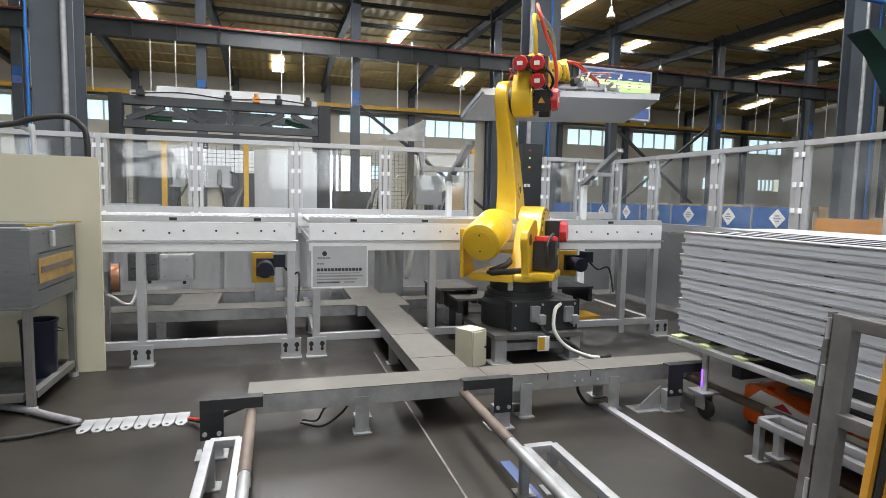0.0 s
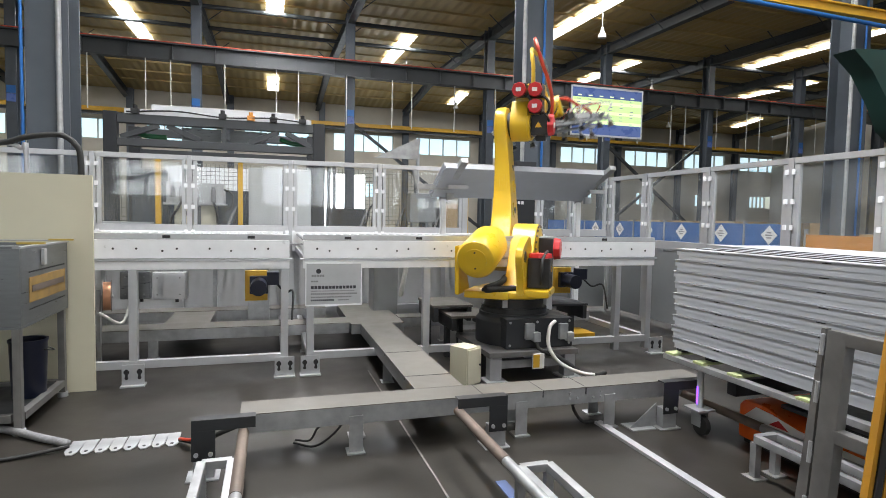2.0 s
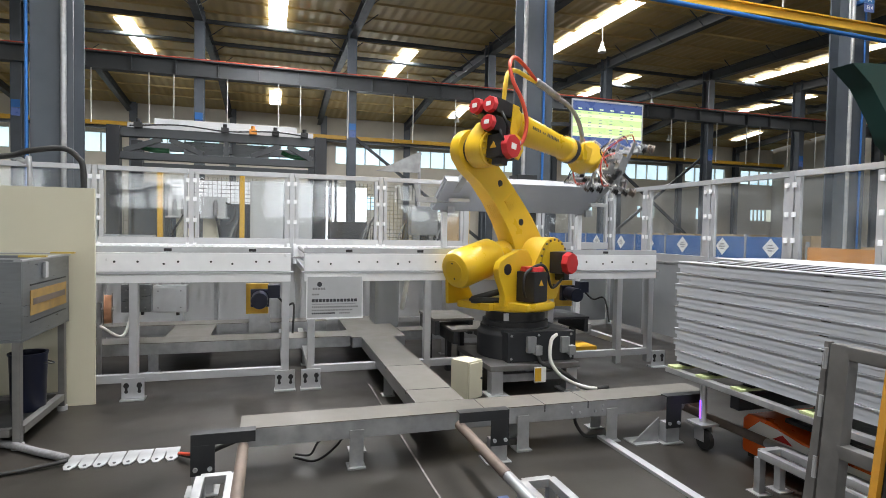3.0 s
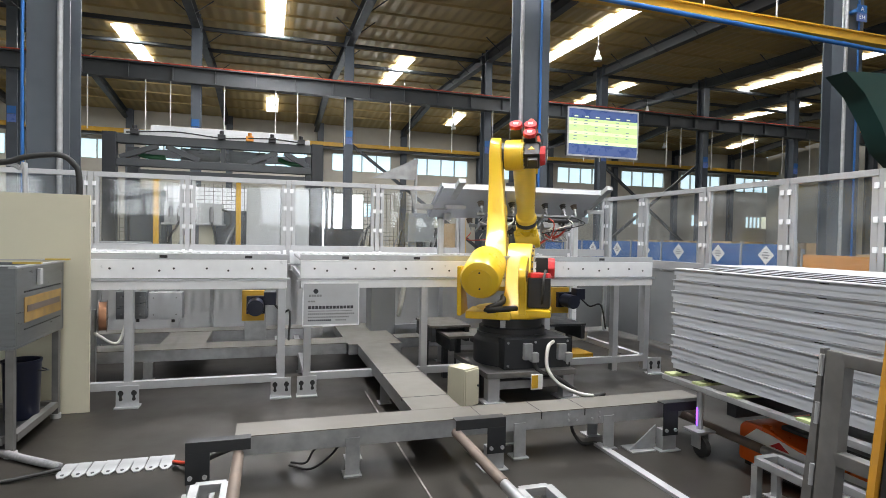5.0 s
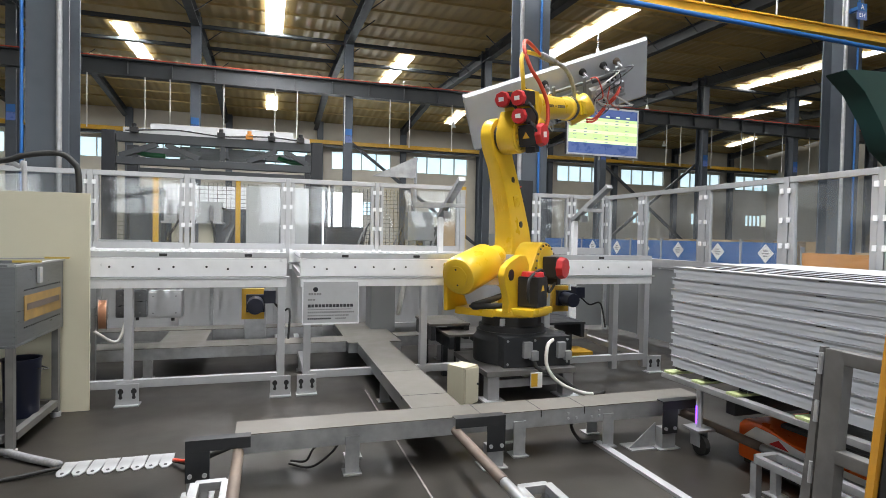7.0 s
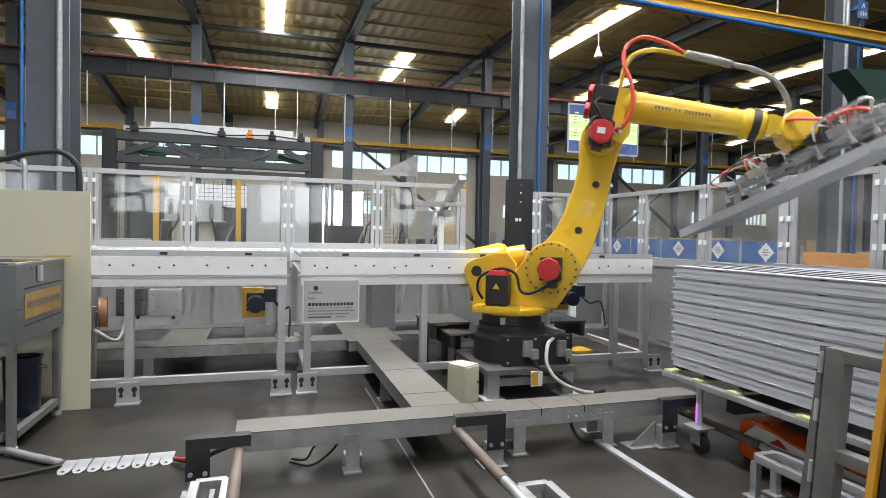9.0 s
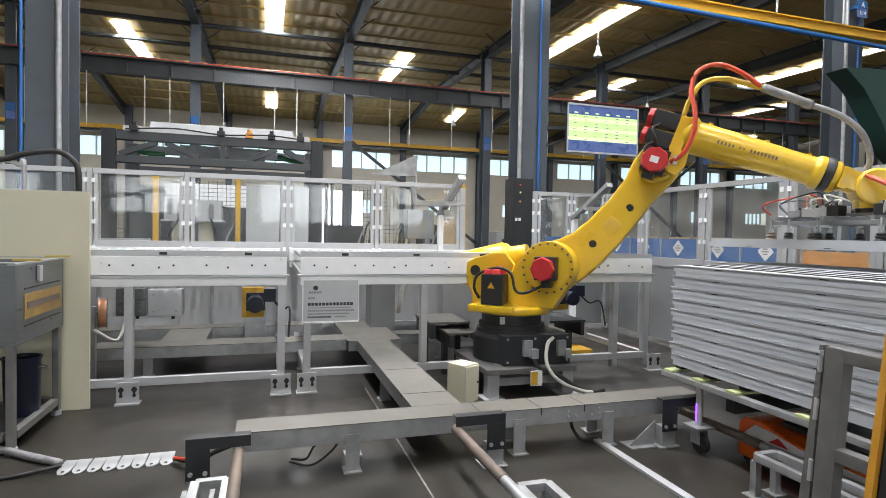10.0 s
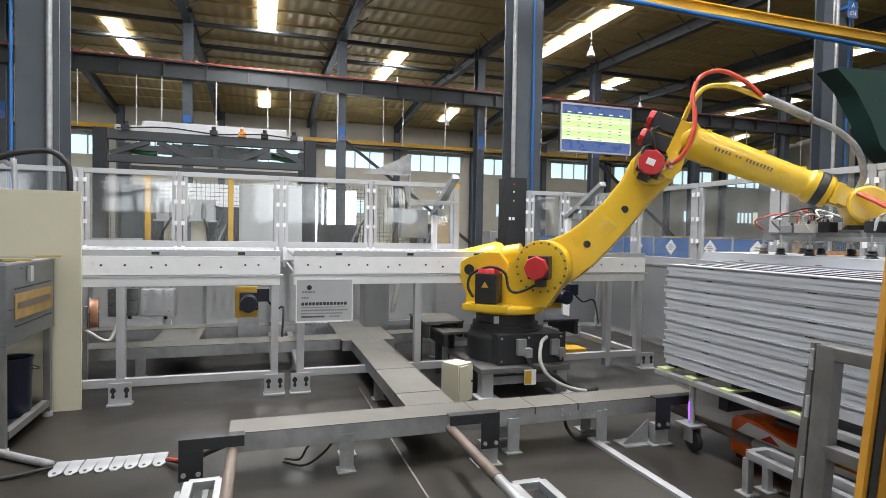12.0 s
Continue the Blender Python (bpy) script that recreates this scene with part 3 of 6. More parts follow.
for t, xs, y in ((back1, (-2.2, -0.9, 0.3), 4.984), (back2, (-2, -0.3, 0.2), 5.864), (back3, (1.6, 2.6), 5.144)):
    for x in xs:
        duct_leg(t, x, y, 0.145)


def light_curtain_post(x, y, side):
    """Black angle bracket on a galvanised foot, with a long arm along the duct."""
    t = thing("bracket_post", (x, y, 0), "black angle bracket on a galvanised floor post", "bracket", "bracket posts")
    bm = B()
    bx(bm, x - 0.045, x + 0.045, y - 0.03, y + 0.03, 0.008, 0.12)
    bx(bm, x - 0.075, x + 0.065, y - 0.05, y + 0.07, 0, 0.008)
    part("foot", bm, "galv", t, "galvanised folded foot", 0.003)
    bm = B()
    bx(bm, x - 0.05, x + 0.05, y - 0.037, y - 0.031, 0.09, 0.225)
    a, b = (x - 0.05, x + 0.22) if side > 0 else (x - 0.22, x + 0.05)
    bx(bm, a, b, y - 0.037, y - 0.031, 0.225, 0.275)
    bx(bm, a, b, y - 0.031, y + 0.02, 0.269, 0.275)
    part("angle_plate", bm, "dark", t, "black steel angle plate", 0.001)
    for dx in (-0.03, 0.03):
        bm = B()
        rod(bm, (x + dx, y - 0.046, 0.12), (x + dx, y - 0.036, 0.12), 0.010, 10)
        part("bolt", bm, "alu", t)
    return t


light_curtain_post(-0.28, 2.68, 1)
light_curtain_post(1.13, 2.68, -1)
light_curtain_post(2.195, 2.68, 1)
gus = thing("gusset_foot", (2.05, 2.70, 0), "galvanised triangular gusset foot bolted to the floor", "bracket")
bm = B()
prism(bm, [(1.97, 0.008), (2.14, 0.008), (2.14, 0.14)], 2.70, 2.706)
part("gusset", bm, "galv", gus)
bm = B()
bx(bm, 1.96, 2.115, 2.66, 2.78, 0, 0.007)
part("foot_plate", bm, "galv", gus)


def floor_pipe(x, y0, y1, z, material, label):
    t = thing("guard_pipe", (x, y0, z), label, "pipe", "guard pipes")
    bm = B()
    rod(bm, (x, y0, z), (x, y0 - 0.62, z), 0.024, 14)
    part("rusty_section", bm, "rust", t, "rusty steel pipe section")
    bm = B()
    rod(bm, (x, y0 - 0.62, z), (x, y1, z), 0.022, 14)
    part("clean_section", bm, material, t)


floor_pipe(-0.113, 2.66, 0.3, 0.2, "galv", "rusty and galvanised floor-level pipe")
floor_pipe(0.925, 2.69, 0.3, 0.2, "galv", "rusty and galvanised pipe running over the floor")
floor_pipe(2.40, 2.83, 0.3, 0.148, "galv", "galvanised pipe running beside the pallet cart")


def floor_frame(x0, x1, y0, y1, z):
    t = thing("floor_frame", ((x0 + x1) / 2, y1, 0), "low welded square-tube aluminium frame", "frame", "floor frames")
    for a, b in (((x0, y1, z), (x1, y1, z)), ((x0, y0, z), (x0, y1, z)), ((x1, y0, z), (x1, y1, z))):
        bm = B()
        bar(bm, a, b, 0.035, 0.035)
        part("tube", bm, "galv", t, "", 0.004)
    for x, y in ((x0, y1), (x1, y1), (x0, y0), (x1, y0)):
        bm = B()
        bx(bm, x - 0.017, x + 0.017, y - 0.017, y + 0.017, 0.004, z - 0.018)
        bx(bm, x - 0.04, x + 0.04, y - 0.04, y + 0.04, 0, 0.006)
        part("leg", bm, "galv", t, "", 0.002)


floor_frame(-0.26, -0.145, 0.6, 2.38, 0.185)
floor_frame(0.965, 1.09, 0.6, 2.02, 0.185)
floor_frame(2.17, 2.29, 0.5, 2.03, 0.185)

# floor markings
for x, y0, y1, w, k, lab in ((0.726, 2.0, 4.25, 0.008, "tape", "thin worn pale line scratched on the floor"), (1.84, 0.6, 2.83, 0.045, "alu", "flat metal cable cover strip on the floor"),
                             (1.0, 1.7, 2.3, 0.05, "blt", "faded blue floor tape")):
    bm = B()
    bx(bm, x - w / 2, x + w / 2, y0, y1, 0.0, 0.004 if k != "alu" else 0.016)
    single("floor_strip", bm, k, lab, "floor marking", kind="structure")

# ---- robot pedestal ----
RX, RY, RZ = 1.867, 4.118, 0.22


def pedestal():
    t = thing("robot_pedestal", (RX, RY, 0), "welded grey steel robot pedestal bolted to the floor", "pedestal")
    for x in (-0.30, 0.30):
        for y in (-0.34, 0.30):
            bm = B()
            bx(bm, RX + x - 0.045, RX + x + 0.045, RY + y - 0.045, RY + y + 0.045, 0.012, 0.179)
            part("leg", bm, "alu", t, "", 0.006)
            bm = B()
            bx(bm, RX + x - 0.08, RX + x + 0.08, RY + y - 0.08, RY + y + 0.08, 0, 0.012)
            part("foot_plate", bm, "alu", t, "", 0.003)
    bm = B()
    bx(bm, RX - 0.36, RX + 0.36, RY - 0.40, RY + 0.36, 0.18, RZ)
    part("top_plate", bm, "rawsteel", t, "", 0.005)
    for y in (-0.36, 0.3):
        bm = B()
        bx(bm, RX - 0.25, RX + 0.25, RY + y, RY + y + 0.05, 0.09, 0.15)
        part("cross_bar", bm, "galv", t, "", 0.004)
    bm = B()
    bx(bm, RX - 0.02, RX + 0.07, RY - 0.415, RY - 0.403, 0.09, 0.20)
    part("warning_tag", bm, "paper", t, "crumpled white and yellow warning tag")
    bm = B()
    bx(bm, RX - 0.02, RX + 0.03, RY - 0.419, RY - 0.416, 0.10, 0.195)
    part("warning_label", bm, "rail", t, "yellow warning label")


pedestal()
t = thing("control_cabinet", (1.324, 3.666, 0), "small cream steel electrical box standing on the floor", "box")
turned = pose(1.324, 3.666, 0, 0, 0, 30)
bm = B()
bx(bm, 0, 0.155, 0.01, 0.17, 0, 0.272, turned)
part("body", bm, "cream", t, "", 0.006)
bm = B()
bx(bm, 0.006, 0.149, 0.0, 0.009, 0.012, 0.26, turned)
part("door", bm, "cream", t, "", 0.003)
bm = B()
rod(bm, turned @ Vector((0.135, 0.001, 0.14)), turned @ Vector((0.135, -0.007, 0.14)), 0.008, 10)
part("lock", bm, "black", t)

for x0, y0, w, d, z0, z1 in ((1.35, 4.55, 0.30, 0.5, 0.30, 0.42), (1.45, 4.35, 0.32, 0.4, 0.26, 0.36), (2.42, 4.55, 0.36, 0.5, 0.28, 0.4)):
    t = thing("steel_bracket", (x0, y0, 0), "black steel support bracket behind the robot", "bracket", "support brackets")
    for a in (x0, x0 + w):
        bm = B()
        bx(bm, a - 0.02, a + 0.02, y0, y0 + d, z0, z1)
        part("side", bm, "dark", t, "", 0.003)
        bm = B()
        bx(bm, a - 0.02, a + 0.02, y0 + d / 2 - 0.03, y0 + d / 2 + 0.03, 0, z0)
        part("leg", bm, "dark", t)
    bm = B()
    bx(bm, x0 - 0.03, x0 + w + 0.03, y0, y0 + d, z1, z1 + 0.02)
    part("top", bm, "duct" if x0 < 2 else "dark", t, "", 0.003)


# ---- robot ----
robot = thing("industrial_robot", (RX, RY, 0), "yellow six-axis industrial robot with red-capped motors on black base", "robot")
bm = B()
lathe(bm, [(0.30, RZ), (0.30, 0.40), (0.275, 0.43), (0.275, 0.46)], n=40)
part("base", bm, "dark", robot, "black round cast base", 0.008, local=True)
bm = B()
bx(bm, -0.20, 0.35, -0.325, 0.20, RZ + 0.001, 0.445)
part("base_box", bm, "dark", robot, "black cast connector box", 0.008, local=True)
for x in (-0.17, 0.05, 0.32):
    for z in (0.25, 0.42):
        bm = B()
        rod(bm, (x, -0.324, z), (x, -0.331, z), 0.010, 6)
        part("base_bolt", bm, "galv", robot, "", local=True)
bm = B()
lathe(bm, [(0.26, 0.46), (0.26, 0.50), (0.235, 0.505), (0.235, 0.578)])
ring = part("swivel_ring", bm, "black", robot, "black swivel bearing ring", 0, local=True)
bm = B()
bx(bm, -0.20, -0.16, -0.245, -0.235, 0.52, 0.575)
part("gauge_plate", bm, "alu", ring, "", local=True)
for x, y, z in ((-0.02, -0.365, 0.355), (0.26, -0.36, 0.345)):
    bm = B()
    bx(bm, x - 0.035, x + 0.035, y, -0.325, z - 0.06, z + 0.06)
    bx(bm, x + 0.02, x + 0.075, y - 0.02, -0.33, z - 0.075, z - 0.005)
    part("connector", bm, "galv", robot, "grey metal plug connector", 0.006, local=True)
bm = B()
tube(bm, [(0.02, -0.36, 0.29), (0.05, -0.39, 0.22), (0.2, -0.42, 0.16), (0.36, -0.46, 0.05), (0.48, -0.45, 0.022), (0.60, -0.40, 0.018)], 0.016)
part("power_cable", bm, "rubber", robot, "thick black cable", local=True)
bm = B()
tube(bm, [(0.20, -0.32, 0.42), (0.13, -0.37, 0.38), (0.11, -0.41, 0.24), (0.2, -0.44, 0.12), (0.36, -0.47, 0.05), (0.46, -0.47, 0.03)], 0.014)
part("pale_conduit", bm, "pvc", robot, "pale flexible conduit", local=True)

J2X, J2Z = 0.312, 0.944
turret = None


def build_turret():
    bm = B()
    lathe(bm, [(0.27, 0.580), (0.30, 0.588), (0.30, 0.632), (0.28, 0.645)], n=40)
    bx(bm, -0.34, 0.0, -0.02, 0.32, 0.582, 0.64)
    bx(bm, -0.26, 0.1, -0.31, -0.1, 0.60, 0.655)
    # cheek that carries the shoulder bearing
    prism(bm, [(-0.16, 0.64), (0.36, 0.64), (0.46, 0.80)] + arc(J2X, J2Z, 0.205, -30, 150, 16) + [(0.05, 0.93), (-0.02, 0.80)], -0.14, 0.06)
    # rear cheeks of the balancer
    prism(bm, [(-0.30, 0.62), (-0.02, 0.62), (-0.01, 0.80), (0.05, 0.96), (-0.02, 1.05), (-0.12, 1.05), (-0.28, 1.0), (-0.345, 0.965), (-0.37, 0.91), (-0.355, 0.84), (-0.32, 0.78), (-0.29, 0.71)], -0.128, -0.07)
    prism(bm, [(-0.42, 0.61), (-0.10, 0.61), (-0.22, 0.80), (-0.33, 0.98), (-0.44, 0.98)], 0.335, 0.37)
    ob = part("turret", bm, "yellow", robot, "yellow cast turret", 0.014, local=True)
    bm = B()
    lathe(bm, [(0.17, 0), (0.17, 0.012)], Matrix.Translation((J2X, -0.14, J2Z)) @ pose(0, 0, 0, 90))
    part("bearing_cover", bm, "yellow", ob, "", 0.004, local=True)
    for k in range(20):
        a = 2 * math.pi * k / 20
        bm = B()
        c = Vector((J2X + 0.185 * math.cos(a), -0.142, J2Z + 0.185 * math.sin(a)))
        rod(bm, c, c + Vector((0, -0.011, 0)), 0.0095, 6)
        part("bolt", bm, "rust", ob, local=True)
    bm = B()
    bx(bm, J2X - 0.075, J2X + 0.085, -0.27, -0.15, J2Z - 0.085, J2Z + 0.09)
    part("shoulder_motor", bm, "black", ob, "black servo motor", 0.012, local=True)
    bm = B()
    rod(bm, (J2X - 0.005, -0.271, J2Z), (J2X - 0.005, -0.325, J2Z), 0.092, 8, 0.084)
    part("shoulder_motor_cap", bm, "red", ob, "red octagonal motor cap", 0.006, local=True)
    bm = B()
    bx(bm, J2X - 0.02, J2X + 0.05, -0.26, -0.17, J2Z - 0.14, J2Z - 0.085)
    part("motor_plug", bm, "black", ob, "", 0.006, local=True)
    bm = B()
    bx(bm, -0.16, 0.01, -0.30, -0.13, 0.66, 0.89)
    part("base_motor", bm, "black", ob, "black servo motor", 0.012, local=True)
    bm = B()
    rod(bm, (-0.075, -0.215, 0.891), (-0.075, -0.215, 0.925), 0.095, 8, 0.085)
    part("base_motor_cap", bm, "red", ob, "red octagonal motor cap", 0.005, local=True)
    bm = B()
    prism(bm, [(-0.105, 0.785), (-0.05, 0.785), (-0.078, 0.83)], -0.304, -0.3015)
    part("warning_triangle", bm, "rail", ob, "yellow warning triangle", local=True)
    bm = B()
    tube(bm, [(-0.19, -0.24, 0.70), (-0.23, -0.25, 0.78), (-0.2, -0.25, 0.88), (-0.05, -0.26, 0.94), (0.06, -0.25, 0.90), (0.1, -0.26, 0.78), (0.17, -0.25, 0.76), (0.30, -0.24, 0.82)], 0.011)
    part("motor_cable", bm, "rubber", ob, "black motor cable", local=True)
    bm = B()
    tube(bm, [(-0.22, -0.05, 0.66), (-0.3, 0.03, 0.66), (-0.34, 0.16, 0.655), (-0.25, 0.06, 0.70), (0.0, 0.07, 0.72)], 0.024)
    part("hose_loop", bm, "rubber", ob, "thick black hose loop", local=True)
    bm = B()
    A, Bp = Vector((-0.50, 0.19, 0.885)), Vector((0.10, 0.19, 1.035))
    m = (Bp - A).to_track_quat("Z", "Y").to_matrix().to_4x4()
    m.translation = A
    lathe(bm, [(0.11, -0.012), (0.135, 0.0), (0.150, 0.03), (0.150, 0.40), (0.13, 0.44), (0.10, 0.46), (0.09, 0.60)], m, 36)
    bal = part("balancer", bm, "yellow", ob, "yellow spring balancer cylinder", local=True)
    bm = B()
    lathe(bm, [(0.085, -0.018), (0.085, -0.011)], m, 32)
    part("end_plate", bm, "yellow", bal, "", local=True)
    for s in (-0.06, 0.06):
        bm = B()
        lathe(bm, [(0.007, -0.022), (0.007, -0.017)], m @ Matrix.Translation((0, s, 0)), 8)
        part("end_bolt", bm, "black", bal, local=True)
    bm = B()
    rod(bm, (-0.265, -0.133, 0.905), (-0.265, -0.12, 0.905), 0.042, 20)
    part("pivot_hole", bm, "black", ob, "", local=True)
    return ob


def build_lower_arm():
    prof = ([(-0.205, 0.0), (-0.175, 0.10), (-0.12, 0.20), (-0.085, 0.30), (-0.07, 0.45), (-0.07, 0.65), (-0.10, 0.85), (-0.155, 1.0)]
            + arc(0, 1.075, 0.165, 170, 0, 14) + [(0.168, 0.98), (0.175, 0.85), (0.205, 0.65), (0.225, 0.45), (0.235, 0.28), (0.225, 0.12)] + arc(0, 0, 0.205, 0, -170, 14))
    bm = B()
    prism(bm, prof, 0.06, 0.26)
    for v in bm.verts:
        k = min(1, max(0, v.co.z / 1.075))
        v.co.y = 0.157 + 0.075 * k + (v.co.y - 0.16) * (1.0 - 0.48 * k)
    ob = part("lower_arm", bm, "yellow", robot, "yellow cast lower arm with embossed plate", 0.028, local=True)
    bm = B()
    rod(bm, (0, 0.151, 1.075), (0, 0.186, 1.075), 0.118, 28)
    part("elbow_seal", bm, "black", ob, "black elbow seal", local=True)
    for z in (0.34, 0.72):
        bm = B()
        k = z / 1.075
        f = 0.157 + 0.075 * k - 0.10 * (1 - 0.48 * k)
        rod(bm, (0.085, f - 0.003, z), (0.085, f + 0.012, z), 0.028, 18)
        part("lifting_hole", bm, "black", ob, local=True)
    bm = B()
    bx(bm, 0.03, 0.14, 0.112, 0.13, 0.47, 0.59)
    part("embossed_plate", bm, "yellow", ob, "raised yellow plate", 0.002, local=True)
    for k in range(4):
        bm = B()
        bx(bm, 0.045 + 0.022 * k, 0.058 + 0.022 * k, 0.109, 0.1115, 0.49 + 0.014 * (k % 2), 0.57)
        part("emboss_bar", bm, "yellow", ob, local=True)
    for k in range(4):
        bm = B()
        bx(bm, -0.074, -0.06, 0.155 + 0.02 * k, 0.167 + 0.02 * k, 0.48, 0.62)
        part("emboss_bar", bm, "yellow", ob, local=True)
    return ob


FZ = 0.24


def build_upper_arm():
    bm = B()
    prism(bm, arc(0, 0, 0.135, 150, 390, 16) + [(0.14, 0.10), (0.13, 0.21), (-0.03, 0.21), (-0.11, 0.09)], 0.0, 0.15)
    bx(bm, 0.055, 0.135, -0.125, 0.125, 0.10, 0.345)
    bx(bm, -0.02, 0.06, 0.0, 0.12, 0.08, 0.24)
    ax = Matrix.Translation((0, 0, FZ)) @ pose(0, 0, 0, 0, 90, 0)
    lathe(bm, [(0.125, 0.10), (0.14, 0.136), (0.14, 0.155), (0.116, 0.185), (0.110, 0.45), (0.094, 0.80), (0.092, 0.93), (0.110, 0.95), (0.110, 0.99)], ax, 36)
    ob = part("upper_arm", bm, "yellow", robot, "yellow cast upper arm tapering to the wrist", 0.008, local=True)
    bm = B()
    rod(bm, (0, 0.001, 0), (0, -0.02, 0), 0.128, 32)
    hub = part("elbow_flange", bm, "yellow", ob, "yellow bolted elbow flange", 0.003, local=True)
    for k in range(14):
        a = 2 * math.pi * (k + 0.5) / 14
        bm = B()
        rod(bm, (0.112 * math.cos(a), -0.02, 0.112 * math.sin(a)), (0.112 * math.cos(a), -0.030, 0.112 * math.sin(a)), 0.009, 6)
        part("flange_bolt", bm, "brass", hub, local=True)
    for y in (-0.112, 0.112):
        for z in (0.125, 0.18, 0.27, 0.325):
            bm = B()
            rod(bm, (0.056, y, z), (0.043, y, z), 0.009, 6)
            part("motor_plate_bolt", bm, "brass", ob, local=True)
    for x, z in ((0.25, 0.115), (0.62, 0.104), (0.88, 0.092)):
        bm = B()
        rod(bm, (x, 0, FZ + z - 0.02), (x, 0, FZ + z + 0.012), 0.016, 10)
        part("boss", bm, "yellow", ob, "", 0.002, local=True)
    bm = B()
    lathe(bm, [(0.109, 0.992), (0.113, 1.0), (0.113, 1.035), (0.109, 1.04)], ax, 36)
    part("wrist_seal", bm, "black", ob, "black wrist seal band", local=True)
    bm = B()
    lathe(bm, [(0.105, 1.041), (0.105, 1.07), (0.075, 1.10), (0.065, 1.20)], ax, 28)
    bx(bm, 1.10, 1.28, -0.11, -0.07, FZ - 0.06, FZ + 0.06)
    bx(bm, 1.10, 1.28, 0.07, 0.11, FZ - 0.06, FZ + 0.06)
    bx(bm, 1.08, 1.13, -0.11, 0.11, FZ - 0.07, FZ + 0.07)
    part("wrist_fork", bm, "yellow", ob, "", 0.008, local=True)
    bm = B()
    bx(bm, -0.08, 0.085, -0.165, -0.021, -0.085, 0.085)
    part("elbow_motor", bm, "black", ob, "black servo motor", 0.01, local=True)
    bm = B()
    rod(bm, (0, -0.166, 0), (0, -0.215, 0), 0.095, 8, 0.086)
    part("elbow_motor_cap", bm, "red", ob, "red octagonal motor cap", 0.006, local=True)
    bm = B()
    bx(bm, -0.028, 0.028, -0.218, -0.2155, -0.022, 0.022)
    part("cap_label", bm, "paper", ob, "small pale label", local=True)
    bm = B()
    prism(bm, [(-0.03, 0.02), (0.03, 0.02), (0.0, 0.068)], -0.10, -0.06, pose(0, 0, 0, 0, 0, 0) @ Matrix.Translation((-0.083, 0.0, 0)) @ pose(0, 0, 0, 0, 0, 90) @ Matrix.Translation((-0.09, 0.062, -0.04)))
    part("warning_triangle", bm, "rail", ob, "yellow warning triangle", local=True)
    bm = B()
    bx(bm, -0.05, 0.03, -0.15, -0.06, -0.135, -0.086)
    part("motor_plug", bm, "black", ob, "black motor plug", 0.008, local=True)
    for y, z in ((-0.068, 0.29), (0.068, 0.295), (-0.068, 0.155)):
        bm = B()
        bx(bm, -0.12, 0.054, y - 0.056, y + 0.056, z - 0.056, z + 0.056)
        part("wrist_motor", bm, "black", ob, "black servo motor", 0.012, local=True)
        bm = B()
        rod(bm, (-0.121, y, z), (-0.158, y, z), 0.066, 8, 0.06)
        part("wrist_motor_cap", bm, "red", ob, "red octagonal motor cap", 0.006, local=True)
        bm = B()
        bx(bm, -0.1615, -0.1585, y - 0.022, y + 0.022, z - 0.016, z + 0.016)
        part("cap_label", bm, "paper", ob, "small pale label", local=True)
        bm = B()
        bx(bm, -0.08, 0.0, y - 0.035, y + 0.035, z + 0.057, z + 0.061)
        part("motor_label", bm, "yelhose", ob, "yellow label", local=True)
        bm = B()
        tube(bm, [(-0.06, y - 0.05, z - 0.04), (-0.09, y - 0.10, z - 0.09), (-0.05, y - 0.11, z - 0.15), (0.0, -0.14, 0.07)], 0.011)
        part("motor_cable", bm, "rubber", ob, "black motor cable", local=True)
    bm = B()
    prism(bm, [(0.03, -0.03), (0.16, -0.06), (0.20, 0.02), (0.19, 0.10), (0.10, 0.13), (0.04, 0.06)], -0.145, -0.125)
    plate = part("side_plate", bm, "yellow", ob, "yellow hose plate", 0.003, local=True)
    for x, z in ((0.09, 0.0), (0.13, 0.02), (0.12, 0.06)):
        bm = B()
        rod(bm, (x, -0.146, z), (x, -0.175, z), 0.013, 8)
        part("hose_fitting", bm, "galv", plate, "grey hose fitting", local=True)
    # lettering along the arm, as plain bars
    for a, b, h in ((0.33, 0.45, 0.022), (0.47, 0.52, 0.013), (0.54, 0.72, 0.024)):
        n = int((b - a) / 0.022)
        for k in range(n):
            bm = B()
            x = a + k * (b - a) / n
            bx(bm, x, x + 0.012, -0.1165 + 0.018 * (x - 0.33) / 0.44, -0.09, FZ - h / 2, FZ + h / 2)
            part("print_bar", bm, "rust", ob, "dark brown printed letter bar", local=True)
    # hose loops
    bm = B()
    tube(bm, [(0.10, -0.15, 0.02), (0.16, -0.17, 0.10), (0.17, -0.17, 0.25), (0.12, -0.14, 0.40), (0.05, -0.10, 0.52), (0.04, -0.06, 0.66), (0.14, -0.02, 0.75), (0.30, 0.0, 0.74), (0.45, 0.0, 0.68)], 0.016)
    part("red_hose", bm, "redhose", ob, "red air hose loop", local=True)
    bm = B()
    tube(bm, [(0.06, -0.02, 0.36), (0.06, -0.02, 0.50), (0.10, 0.0, 0.62), (0.22, 0.02, 0.68), (0.38, 0.02, 0.68), (0.50, 0.0, 0.67)], 0.018)
    part("yellow_hose", bm, "yelhose", ob, "yellow hose loop", local=True)
    bm = B()
    tube(bm, [(0.46, 0, 0.675), (0.62, 0, 0.66), (0.78, 0, 0.64)], 0.030)
    part("hose_sleeve", bm, "wrap", ob, "grey cable sleeve", local=True)
    bm = B()
    tube(bm, [(0.78, 0, 0.64), (0.95, 0, 0.62), (1.10, 0, 0.55), (1.20, 0, 0.42), (1.22, 0.02, 0.30)], 0.020)
